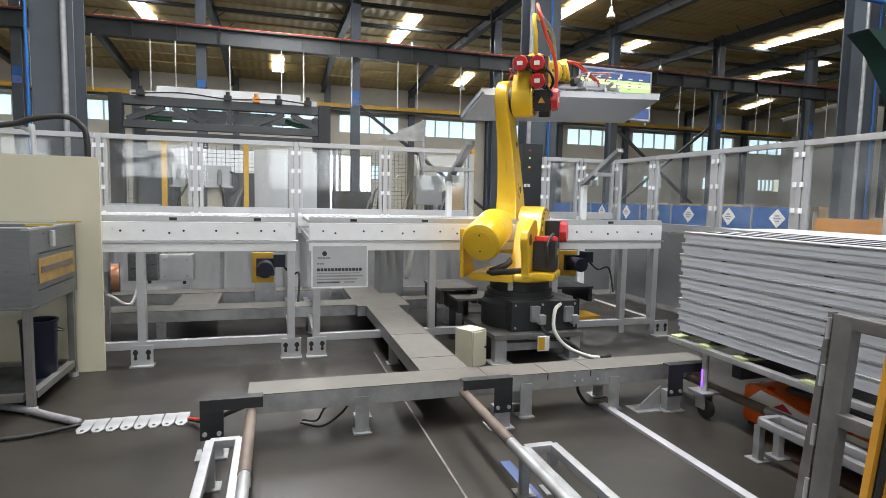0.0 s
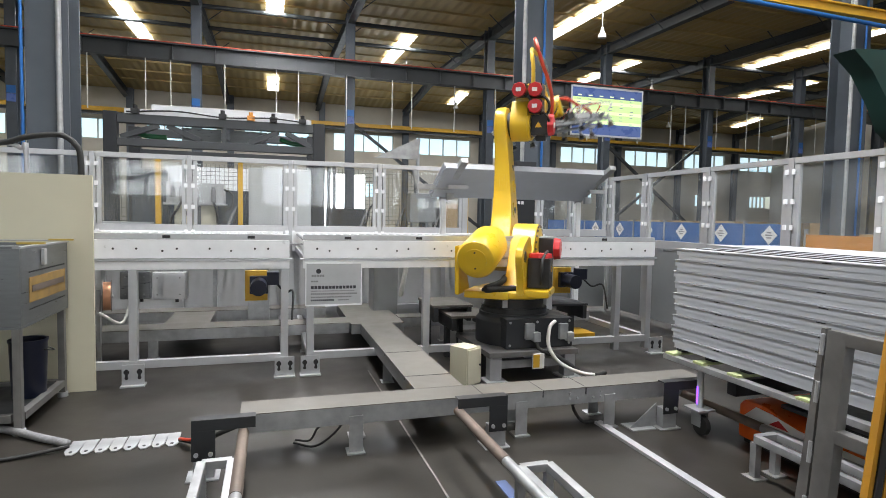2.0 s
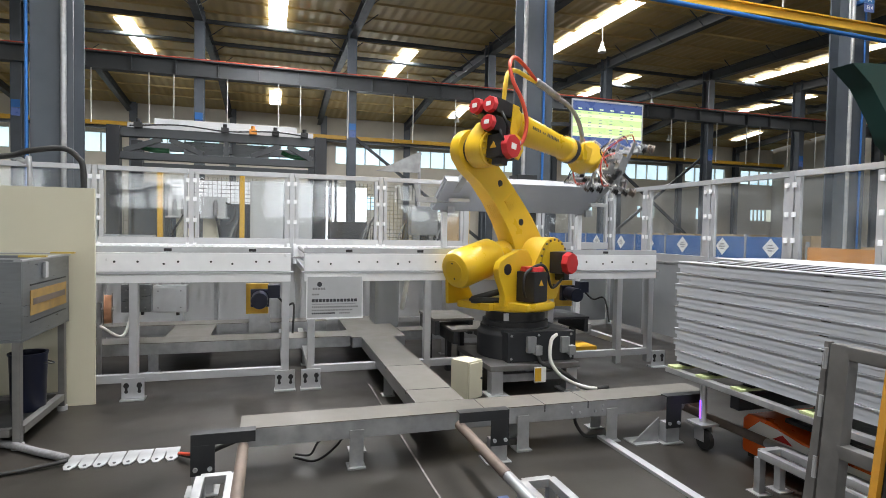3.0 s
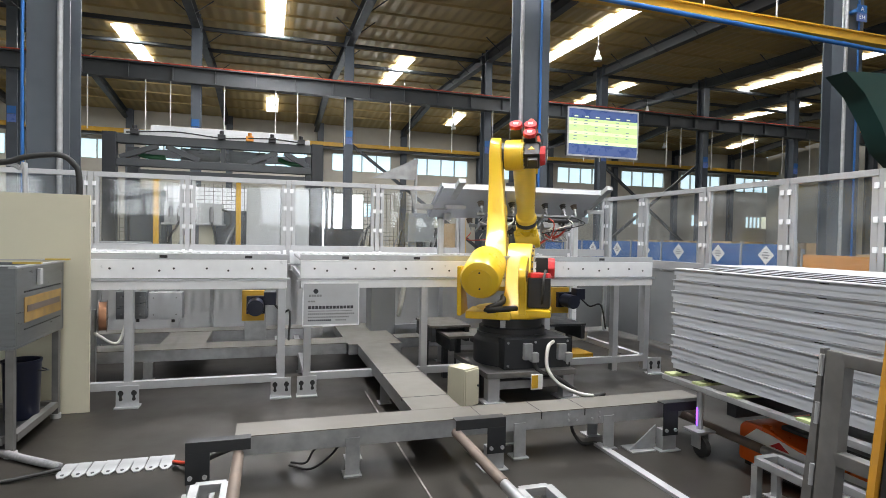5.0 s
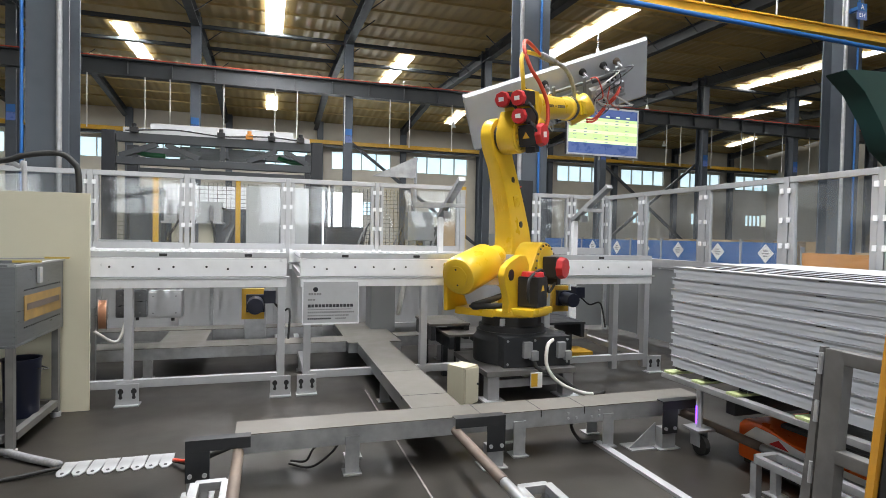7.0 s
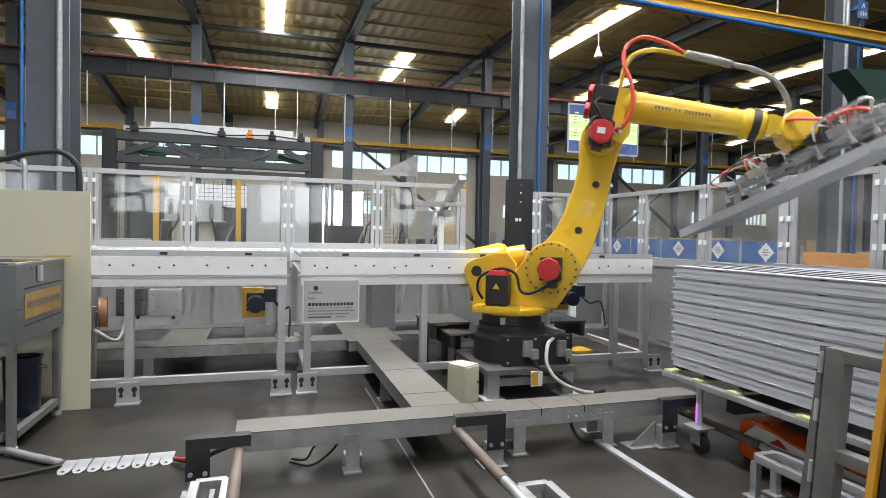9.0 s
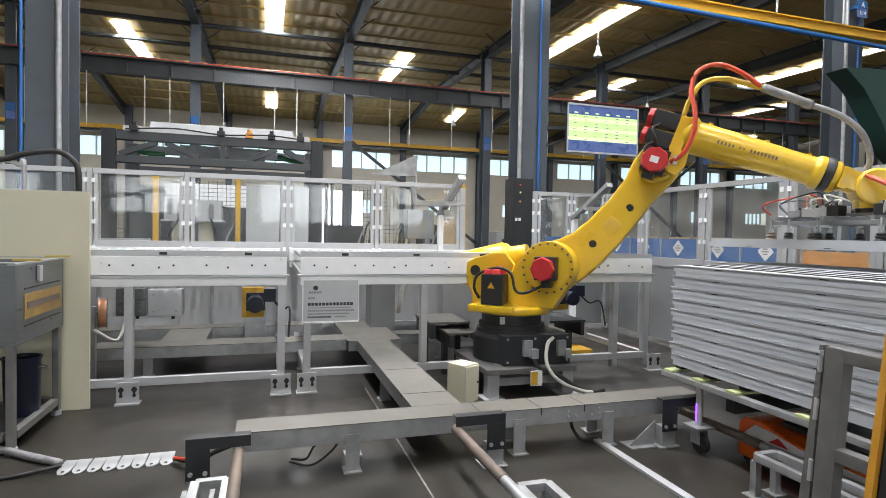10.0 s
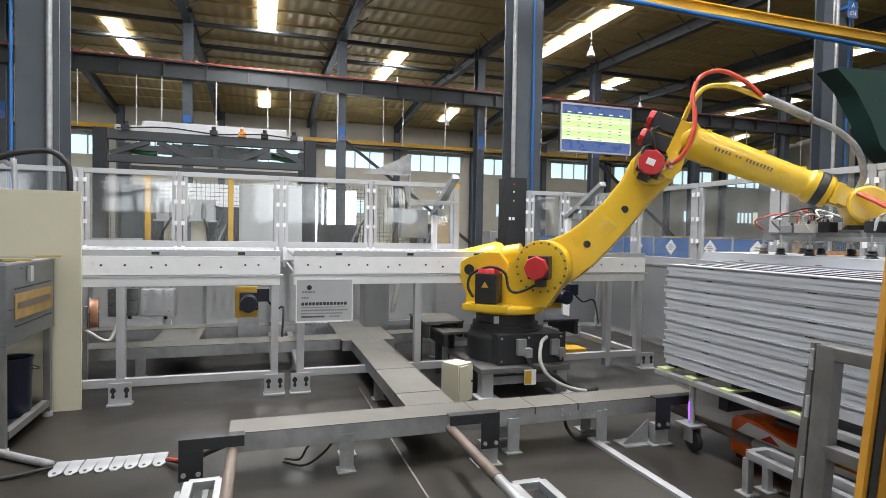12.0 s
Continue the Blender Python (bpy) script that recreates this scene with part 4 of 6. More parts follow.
    part("hose_tail", bm, "wrap", ob, "grey corrugated hose", local=True)
    return ob


def build_wrist():
    """Local z points from the wrist joint to the tool."""
    bm = B()
    lathe(bm, [(0.10, -0.13), (0.115, -0.12), (0.115, 0.12), (0.10, 0.13)], pose(0, 0, 0, 90), 28)
    bx(bm, -0.085, 0.085, -0.075, 0.075, 0.0, 0.13)
    ob = part("wrist", bm, "yellow", robot, "yellow wrist joint", 0.008, local=True)
    bm = B()
    lathe(bm, [(0.085, 0.131), (0.085, 0.165)], None, 24)
    part("tool_flange", bm, "black", ob, "black tool flange", local=True)
    return ob


def build_gripper():
    """Cups end in the plane z = 0; the wrist is on the -z side; the long side is x."""
    bm = B()
    for y in (-0.13, 0.13):
        bx(bm, -0.60, 0.60, y - 0.014, y + 0.014, -0.128, -0.10)
    for x in (-0.5, -0.16, 0.16, 0.5):
        bx(bm, x - 0.014, x + 0.014, -0.21, 0.21, -0.156, -0.1285)
    bx(bm, -0.09, 0.09, -0.09, 0.09, -0.176, -0.1565)
    ob = part("gripper_frame", bm, "grey", robot, "grey aluminium profile vacuum gripper frame", 0.003, local=True)
    for x in (-0.56, -0.42, -0.2, 0.2, 0.42, 0.56):
        for y in (-0.19, 0.19):
            bm = B()
            rod(bm, (x, y, -0.14), (x, y, -0.045), 0.008, 8)
            rod(bm, (x, y, -0.075), (x, y, -0.05), 0.017, 10)
            cup = part("cup_stem", bm, "galv", ob, "steel spring stem", local=True)
            bm = B()
            lathe(bm, [(0.016, -0.05), (0.03, -0.042), (0.022, -0.034), (0.034, -0.024), (0.024, -0.016), (0.038, -0.001)], Matrix.Translation((x, y, 0)), 14)
            part("suction_cup", bm, "black" if abs(x) < 0.5 else "rust", cup, "ribbed rubber suction cup", local=True)
            bm = B()
            bx(bm, x - 0.02, x + 0.02, min(y, 0.12 if y > 0 else y), max(y, -0.12 if y < 0 else y), -0.099, -0.088)
            part("cup_bracket", bm, "galv", ob, "", 0.002, local=True)
    for s in (-1, 1):
        for x, y, a, b, h, k in ((0.30, -0.05, 0.11, 0.035, 0.075, "galv"), (0.32, 0.06, 0.09, 0.03, 0.06, "alu"), (0.50, 0.0, 0.05, 0.06, 0.05, "grey"), (0.15, 0.10, 0.04, 0.04, 0.07, "black"), (0.42, -0.12, 0.05, 0.025, 0.04, "black")):
            bm = B()
            bx(bm, s * x - a, s * x + a, y - b, y + b, -0.157 - h, -0.157)
            blk = part("valve_block", bm, k, ob, "vacuum valve block", 0.006, local=True)
            for q in (-0.5, 0.0, 0.5):
                bm = B()
                rod(bm, (s * x + q * a, y, -0.157 - h), (s * x + q * a, y, -0.175 - h), 0.009, 8)
                part("fitting", bm, "alu" if q else "black", blk, "push-in hose fitting", local=True)
        bm = B()
        rod(bm, (s * 0.22, -0.16, -0.185), (s * 0.46, -0.16, -0.185), 0.024, 14)
        part("silencer", bm, "black", ob, "black exhaust silencer", local=True)
    rng = random.Random(4)
    for i in range(22):
        side = -1 if i % 2 else 1
        x = side * rng.choice((0.2, 0.42, 0.56))
        y = rng.choice((-0.19, 0.19))
        x0, y0 = side * rng.uniform(0.22, 0.42), rng.uniform(-0.08, 0.08)
        bm = B()
        tube(bm, [(x0, y0, -0.23), (x0 + rng.uniform(-0.06, 0.1) * side, y0 + 0.4 * (y - y0), -0.27 - rng.uniform(0, 0.06)), (x + 0.05 * side, y * 1.1, -0.25), (x + 0.01 * side, y, -0.17)], 0.006, 6, 5)
        part("air_hose", bm, ("pvc", "pvc", "black", "redhose", "wrap")[i % 5], ob, "thin air hose", local=True)
    for dy in (0.0, 0.03):
        bm = B()
        tube(bm, [(0.06, 0.10 + dy, -0.40), (0.16, 0.14 + dy, -0.36), (0.30, 0.10 + dy, -0.28), (0.42, 0.02 + dy, -0.27), (0.5, -0.02 + dy, -0.21)], 0.011)
        part("main_hose", bm, "redhose", ob, "red main air hose", local=True)
    return ob


turret = build_turret()
lower_arm = build_lower_arm()
upper_arm = build_upper_arm()
wrist = build_wrist()
gripper = build_gripper()


# ---- panels ----
PL, PW, PT = 1.93, 0.62, 0.063


def door_panel(name, m, label, group="stacked panels"):
    """Folded sheet panel, long side x, upper face at z = 0; lips proud of the sides."""
    bm = B()
    a, b = PL / 2, PW / 2
    rings = []
    for dx, dy, z in ((0.003, 0.003, 0), (0.003, 0.003, -0.004), (0, 0, -0.004), (0, 0, -0.036), (-0.016, -0.001, -0.036), (-0.016, -0.001, -PT + 0.004), (-0.012, -0.0005, -PT + 0.004), (-0.012, -0.0005, -PT)):
        rings.append([bm.verts.new((p * (a + dx), q * (b + dy), z)) for p, q in ((-1, -1), (1, -1), (1, 1), (-1, 1))])
    for R0, R1 in zip(rings, rings[1:]):
        for k in range(4):
            bm.faces.new((R0[k], R1[k], R1[(k + 1) % 4], R0[(k + 1) % 4]))
    bm.faces.new(rings[0])
    bm.faces.new(rings[-1][::-1])
    bmesh.ops.recalc_face_normals(bm, faces=bm.faces)
    ob = single(name, bm, "panel", label, "panel", group)
    for k in range(3):
        for s in (-1, 1):
            bm = B()
            x = -0.7 + 0.6 * k + 0.1 * s
            bx(bm, x, x + 0.045, s * b - 0.0012, s * b + 0.0012, -0.012, -0.008)
            part("slot", bm, "black", ob, local=True)
    ob.matrix_world = m
    return ob


carried = door_panel("carried_panel", pose(2.73, 5.87, 1.51), "grey coated folded sheet metal panel handled by the robot", "handled panel")
for i in range(9):
    for x, y, top in ((2.615, 1.825, 1.03), (3.60, 2.60, 1.01)):
        k = (i * 7) % 5 - 2
        door_panel("stacked_panel", pose(x + 0.0014 * k, y + 0.006 * k, top - 0.0655 * i, 0, 0, 90 + 0.05 * k), "grey coated folded sheet metal panel in a level stack")

# Black strips stand in for dark recesses along the top panel's folded edges.
for x in (2.40, 2.52, 2.66, 2.80):
    bm = B()
    bx(bm, x - 0.012, x + 0.012, 0.92, 2.72, 1.0305, 1.034)
    single("edge_seal", bm, "rubber", "thin black strip laid on the top panel for its dark recess", "seal strip", "seal strips")


def pallet_cart():
    t = thing("pallet_cart", (3.1, 1.9, 0), "long low steel pallet cart on castors under the panel stacks", "cart")
    for x in (2.3, 2.93, 3.3, 3.93):
        bm = B()
        bx(bm, x - 0.025, x + 0.025, 0.7, 3.55 if x > 3 else 2.83, 0.365, 0.395)
        part("long_beam", bm, "galv", t, "", 0.004)
    for y in (0.9, 1.4, 1.9, 2.3, 2.55, 2.78):
        bm = B()
        bx(bm, 2.28, 3.95, y - 0.035, y + 0.035, 0.396, 0.41)
        part("batten", bm, "green", t, "pale green cross batten", 0.003)
        for a in (2.36, 3.34):
            if a < 3 or y > 1.7:
                bm = B()
                bx(bm, a, a + 0.5, y - 0.03, y + 0.03, 0.4105, 0.4425 if a < 3 else 0.4225)
                part("spacer", bm, "dark", t, "dark spacer bar under the stack")
    for x in (2.31, 3.9):
        for y in (2.55, 0.85):
            bm = B()
            rod(bm, (x, y, 0.15), (x, y, 0.365), 0.018, 12)
            part("strut", bm, "alu", t, "bright castor stem")
            bm = B()
            bx(bm, x - 0.06, x + 0.06, y - 0.06, y + 0.06, 0.138, 0.15)
            bx(bm, x - 0.03, x - 0.024, y - 0.04, y + 0.03, 0.05, 0.138)
            bx(bm, x + 0.024, x + 0.03, y - 0.04, y + 0.03, 0.05, 0.138)
            cst = part("castor_fork", bm, "galv", t, "", 0.002)
            bm = B()
            lathe(bm, [(0.03, -0.018), (0.055, -0.014), (0.055, 0.014), (0.03, 0.018)], Matrix.Translation((x, y - 0.02, 0.056)) @ pose(0, 0, 0, 0, 90, 0), 20)
            part("castor_wheel", bm, "rubber", cst, "black castor wheel")
    for y in (2.35, 1.2):
        bm = B()
        bx(bm, 2.33, 3.9, y - 0.03, y + 0.03, 0.28, 0.365)
        part("under_beam", bm, "dark", t)


pallet_cart()


def vehicle():
    t = thing("guided_vehicle", (2.72, 1.8, 0), "low orange automated guided vehicle under the cart", "vehicle")
    bm = B()
    prism(bm, [(-0.60, 0.025), (0.62, 0.025), (0.62, 0.20), (0.45, 0.20), (0.0, 0.185), (-0.28, 0.205), (-0.43, 0.243), (-0.56, 0.243), (-0.60, 0.21)], -0.27, 0.27, Matrix.Translation((2.72, 1.82, 0)) @ pose(0, 0, 0, 0, 0, -90))
    part("body", bm, "orange", t, "orange moulded shell", 0.025)
    bm = B()
    bx(bm, 2.47, 2.97, 1.25, 2.39, 0.005, 0.024)
    part("skirt", bm, "rubber", t, "black skirt")
    bm = B()
    bx(bm, 2.50, 2.94, 1.3, 2.2, 0.246, 0.268)
    part("deck", bm, "black", t, "black lifting deck", 0.005)
    bm = B()
    prism(bm, [(1.42, 0.085), (2.22, 0.085), (2.38, 0.150), (2.30, 0.222), (2.20, 0.215), (2.05, 0.188), (1.42, 0.172)], 0.0, 0.004, Matrix.Translation((2.4495, 0, 0)) @ pose(0, 0, 0, 0, 0, 90))
    part("side_panel", bm, "paper", t, "white side panel")
    bm = B()
    prism(bm, [(2.10, 0.162), (2.215, 0.162), (2.16, 0.198)], 0.0045, 0.006, Matrix.Translation((2.4495, 0, 0)) @ pose(0, 0, 0, 0, 0, 90))
    part("red_triangle", bm, "red", t, "red triangle mark")
    for k in range(7):
        bm = B()
        y = 2.25 - 0.045 * k
        bx(bm, 2.4425, 2.445, y - 0.03, y, 0.115, 0.152)
        part("print_bar", bm, "ink", t)
    for y in (1.25, 2.2):
        bm = B()
        rod(bm, (2.49, y, 0.05), (2.95, y, 0.05), 0.05, 16)
        part("wheel", bm, "rubber", t)


vehicle()
# Glowing strip stands in for violet light cast on the stem.
bm = B()
bx(bm, 2.289, 2.2915, 2.545, 2.555, 0.17, 0.27)
single("status_lamp", bm, "purple", "slim glowing strip for the violet light falling on the castor stem", "lamp")

# ---- clear guards ----
YG, ZG0, ZG1 = 6.45, 0.97, 1.783


def guard_bay(name, p, q, z0, z1, sheet, label, hinges=True):
    """Framed clear bay between two floor points."""
    p, q = Vector((*p, 0)), Vector((*q, 0))
    d = (q - p).normalized()
    t = thing(name, p, label, "guard", "clear guards")
    up = Vector((0, 0, 1))
    bm = B()
    bar(bm, p + up * 0.0, p + up * z1, 0.05, 0.05)
    part("post", bm, "alu", t, "", 0.004)
    for z in (z1 - 0.025, z0 + 0.05):
        bm = B()
        bar(bm, p + d * 0.027 + up * z, q - d * 0.027 + up * z, 0.045, 0.05 if z > 1.2 else 0.09)
        part("rail", bm, "alu", t, "", 0.004)
    for s in (p + d * 0.055, q - d * 0.055):
        bm = B()
        bar(bm, s + up * (z0 + 0.097), s + up * (z1 - 0.052), 0.035, 0.05)
        part("stile", bm, "alu", t, "", 0.003)
    bm = B()
    bar(bm, p + d * 0.075 + up * (z0 + z1) / 2, q - d * 0.075 + up * (z0 + z1) / 2, 0.005, z1 - z0 - 0.14)
    pn = part("pane", bm, "plexi", t, "clear acrylic pane")
    pn.visible_shadow = False
    if sheet:
        bm = B()
        bar(bm, p + d * 0.03 + up * (z0 / 2 + 0.02), q - d * 0.03 + up * (z0 / 2 + 0.02), 0.01, z0 - 0.07)
        part("lower_sheet", bm, "grey", t, "grey sheet metal infill")
    # Hinges are shiny metal; their highlight is put into the white colour.
    if hinges:
        n = Vector((d.y, -d.x, 0))
        for z in (z0 + 0.02, z0 + 0.28, z0 + 0.5, z1 - 0.12):
            for o in (-0.035, 0.035):
                bm = B()
                c = p + d * o + up * z + n * 0.03
                bar(bm, c - up * 0.022, c + up * 0.022, 0.034, 0.012, up=n)
                part("hinge", bm, "white", t, "shiny hinge plate, its highlight put into white colour", 0.003)


gx = [-3.4, -2.6, -1.69, -0.80, 0.216, 1.205, 2.243]
for a, b in zip(gx, gx[1:]):
    guard_bay("guard_bay", (a, YG), (b, YG), ZG0, ZG1, True, "aluminium framed clear acrylic guard bay behind the conveyor")
guard_bay("guard_bay", (3.216, YG), (3.72, YG), ZG0, ZG1 - 0.04, True, "narrow aluminium framed clear guard door")
guard_bay("guard_bay", (3.72, YG), (4.24, YG), ZG0, ZG1 - 0.04, True, "narrow aluminium framed clear guard bay")
fy = [6.42, 5.68, 4.69, 3.74, 2.95, 2.0]
for a, b in zip(fy, fy[1:]):
    guard_bay("fence_bay", (4.25, a), (4.25, b), 0.875, 1.745, True, "aluminium framed clear safety fence bay with grey lower sheet")
bm = B()
bar(bm, (2.243, YG, 0), (2.243, YG, 1.74), 0.07, 0.07)
single("guard_post", bm, "alu", "aluminium end post of the guard", "post", bevel=0.004)


# ---- fixture that holds the panel ----
def fixture(x):
    t = thing("panel_rest", (x, 5.85, 0), "slanted grey steel panel rest arm on a white post", "fixture", "panel rests")
    bm = B()
    bx(bm, x - 0.03, x + 0.03, 6.17, 6.23, 0.9905 if x < 3 else 0.006, 1.40)
    part("post", bm, "white", t, "white post", 0.004)
    bm = B()
    bx(bm, x - 0.06, x + 0.06, 6.14, 6.26, *((0.985, 0.99) if x < 3 else (0, 0.005)))
    part("base_plate", bm, "alu", t)
    bm = B()
    bar(bm, (x, 6.24, 1.40), (x, 5.47, 1.77), 0.075, 0.05)
    part("arm", bm, "galv", t, "grey slanted arm", 0.005)
    bm = B()
    bx(bm, x - 0.05, x + 0.18, 5.85, 5.92, 1.50, 1.54)
    part("stop_bar", bm, "alu", t, "", 0.004)
    bm = B()
    bx(bm, x - 0.02, x + 0.06, 6.0, 6.05, 1.38, 1.46)
    part("clamp", bm, "galv", t, "", 0.004)


fixture(1.90)
fixture(3.64)
for x0, x1, y, z in ((1.66, 2.0, 5.75, 1.52), ):
    t = thing("side_stop", (x0, y, 1.5), "grey steel side stop bracket with cylinder", "bracket")
    bm = B()
    bx(bm, x0 - 0.14, x1 - 0.1, y + 0.2, y + 0.26, z - 0.03, z + 0.03)
    part("bar", bm, "galv", t, "", 0.004)
    bm = B()
    bar(bm, (x0 - 0.13, y + 0.23, z), (x0 - 0.16, y + 0.23, z + 0.18), 0.04, 0.04)
    part("finger", bm, "galv", t, "", 0.003)
t = thing("sloped_sheet", (1.4, 6.9, 0), "large sloped grey sheet on a thin post behind the guard", "sheet")
bm = B()
prism(bm, [(1.22, 1.90), (1.78, 2.17), (1.80, 2.15), (1.76, 1.90)], 6.88, 6.90)
part("sheet", bm, "galv", t)
bm = B()
rod(bm, (1.78, 6.92, 0), (1.78, 6.92, 2.15), 0.02, 10)
part("post", bm, "alu", t)
t = thing("hanging_box", (1.7, 6.9, 0), "pale grey cabinet behind the clear guard on a stand", "cabinet")
bm = B()
bx(bm, 1.66, 2.0, 6.8, 6.98, 1.12, 1.48)
part("body", bm, "grey", t, "", 0.006)
bm = B()
bx(bm, 1.7, 1.76, 6.85, 6.95, 0, 1.12)
bx(bm, 1.9, 1.96, 6.85, 6.95, 0, 1.12)
part("stand", bm, "galv", t)
bm = B()
bx(bm, 2.1, 2.3, 6.75, 6.77, 0.0, 1.36)
single("wood_board", bm, "wood", "brown plywood board standing behind the guard", "board")


# ---- press machine behind the guard ----
def press_machine():
    YM = 8.4
    t = thing("press_machine", (-0.65, YM, 0), "dark steel portal machine with trussed top beam and white tray", "machine")
    for x in (-2.0, 0.68):
        for y in (YM, YM + 1.4):
            bm = B()
            bx(bm, x - 0.08, x + 0.08, y, y + 0.14, 0, 2.5)
            part("post", bm, "dark", t, "", 0.006)
    for y in (YM, YM + 1.4):
        for z, h in ((2.36, 0.12), (2.06, 0.10)):
            bm = B()
            bx(bm, -1.915, 0.595, y + 0.01, y + 0.13, z, z + h)
            part("beam", bm, "rafter", t, "dark grey top beam", 0.006)
    for a, b in ((-1.88, -1.42), (-0.9, -1.32), (-0.28, 0.12), (0.56, 0.22)):
        bm = B()
        bar(bm, (a, YM + 0.05, 2.17), (b, YM + 0.05, 2.35), 0.06, 0.07)
        part("brace", bm, "rafter", t, "", 0.003)
    bm = B()
    bx(bm, -0.63, -0.57, YM + 0.02, YM + 0.10, 2.16, 2.36)
    part("brace", bm, "rafter", t)
    for a, b in ((-1.18, -0.66), (-0.54, -0.04)):
        bm = B()
        bx(bm, a, b, YM + 0.3, YM + 0.32, 2.14, 2.37)
        part("bright_panel", bm, "stain", t, "bright sheet metal panel")
    for a in (-1.85, 0.05):
        bm = B()
        tube(bm, [(a + 0.1, YM + 0.25, 2.28), (a + 0.25, YM + 0.2, 2.22), (a + 0.5, YM + 0.2, 2.21)], 0.035)
        part("green_hose", bm, "greenhose", t, "green hydraulic hose")
    bm = B()
    bx(bm, -1.85, 0.58, YM + 0.1, YM + 0.9, 2.485, 2.56)
    bx(bm, -1.55, 0.35, YM + 0.25, YM + 0.9, 2.561, 2.66)
    part("tray", bm, "sheet", t, "pale sheet metal top tray", 0.008)
    for a in (-1.7, -0.62, -0.25, 0.05, 0.45):
        bm = B()
        bx(bm, a - 0.05, a + 0.05, YM - 0.02, YM + 0.06, 2.483, 2.55)
        rod(bm, (a, YM + 0.02, 2.55), (a, YM + 0.02, 2.60), 0.03, 10)
        part("valve", bm, "black" if a != -0.25 else "orangewall", t, "small valve", 0.004)
    bm = B()
    tube(bm, [(-1.8, YM, 2.50), (-1.2, YM - 0.02, 2.54), (-0.6, YM, 2.50), (0, YM - 0.02, 2.53), (0.5, YM, 2.5)], 0.010)
    part("pneumatic_line", bm, "rubber", t)


press_machine()
# things seen dimly through the clear guards
for x0, x1, y, z0, z1, k, lab in ((-0.27, 0.16, 8.0, 0.4, 1.80, "sheet", "tall pale grey machine door panel"), (0.17, 0.55, 8.05, 0.3, 1.80, "sheet", "tall pale grey machine side panel"),
                                 (-1.85, -1.45, 8.9, 0.2, 1.8, "col", "dark grey machine column"), (0.9, 1.5, 9.2, 0.2, 1.3, "dark", "dark grey steel machine housing"), (0.57, 0.76, 8.3, 0.2, 1.85, "dark", "narrow dark machine column behind the guard"),
                                 (2.5, 3.0, 9.5, 0.2, 1.35, "dark", "dark grey steel machine housing"), (4.6, 5.6, 11, 0.2, 1.25, "grey", "plain grey steel machine housing")):
    t = thing("machine_cabinet", (x0, y, 0), lab, "cabinet", "cabinets behind the guard")
    bm = B()
    bx(bm, x0, x1, y, y + 0.4, z0, z1)
    part("body", bm, k, t, "", 0.01)
    bm = B()
    bx(bm, x0 + 0.03, x1 - 0.03, y - 0.012, y - 0.001, z0 + 0.6, z1 - 0.04)
    part("door", bm, k, t, "", 0.003)
    bm = B()
    bx(bm, x0 + 0.04, x1 - 0.04, y + 0.05, y + 0.35, 0, z0)
    part("plinth", bm, "dark", t)
    if k == "grey":
        bm = B()
        bx(bm, x0 + 0.12, x0 + 0.22, y - 0.07, y - 0.013, z1 - 0.42, z1 - 0.15)
        part("regulator", bm, "black", t, "black air regulator", 0.01)
t = thing("air_station", (-0.93, 8.0, 0), "pale grey compressed air station with regulators on a shelf", "cabinet")
for nm, a, b, z0, z1, y0, k, lab in (("upper_box", -1.27, -0.88, 1.312, 1.585, 8.0, "sheet", ""), ("upper_box", -0.875, -0.58, 1.312, 1.575, 8.0, "sheet", ""), ("shelf", -1.30, -0.55, 1.285, 1.311, 7.95, "alu", "bright shelf"),
                                     ("lower_box", -1.18, -0.97, 0.06, 1.284, 8.02, "cream", "pale lower box"), ("lower_box", -0.86, -0.68, 0.06, 1.284, 8.02, "cream", "pale lower box"), ("plinth", -1.2, -0.6, 0.0, 0.059, 8.0, "dark", "")):
    bm = B()
    bx(bm, a, b, y0, 8.35, z0, z1)
    part(nm, bm, k, t, lab, 0.006)
for x, z, h in ((-1.19, 1.44, 0.11), (-1.08, 1.42, 0.17), (-0.70, 1.41, 0.17)):
    bm = B()
    rod(bm, (x, 7.95, z - h / 2), (x, 7.95, z + h / 2), 0.03, 12)
    rod(bm, (x, 7.95, z + h / 2), (x, 7.95, z + h / 2 + 0.03), 0.018, 10)
    bx(bm, x - 0.02, x + 0.02, 7.97, 7.999, z - 0.02, z + 0.02)
    part("regulator", bm, "greyink", t, "dark grey air regulator bowl", 0.004)
for pts in ([(-1.08, 7.94, 1.33), (-1.12, 7.92, 1.25), (-1.2, 7.93, 1.1), (-1.22, 7.94, 0.9)], [(-0.7, 7.94, 1.33), (-0.66, 7.92, 1.2), (-0.64, 7.94, 1.0), (-0.65, 7.95, 0.8)], [(-0.58, 8.1, 1.5), (-0.48, 8.05, 1.45), (-0.47, 8.0, 1.3), (-0.56, 8.0, 1.2)]):
    bm = B()
    tube(bm, pts, 0.014)
    part("air_line", bm, "rubber", t)
# Added backdrop: white for the bright far background, dark grey for machinery below.
bm = B()
bx(bm, -1.75, -0.15, 10.9, 10.95, 1.60, 2.0)
t = thing("partition", (-0.9, 10.9, 0), "added two-tone backdrop behind the mesh, white above and dark grey below", "partition")
part("upper_sheet", bm, "white", t, "white upper sheet")
bm = B()
bx(bm, -2.2, 0.6, 10.9, 10.95, 0.0, 1.597)
part("lower_sheet", bm, "col", t, "dark grey lower sheet")
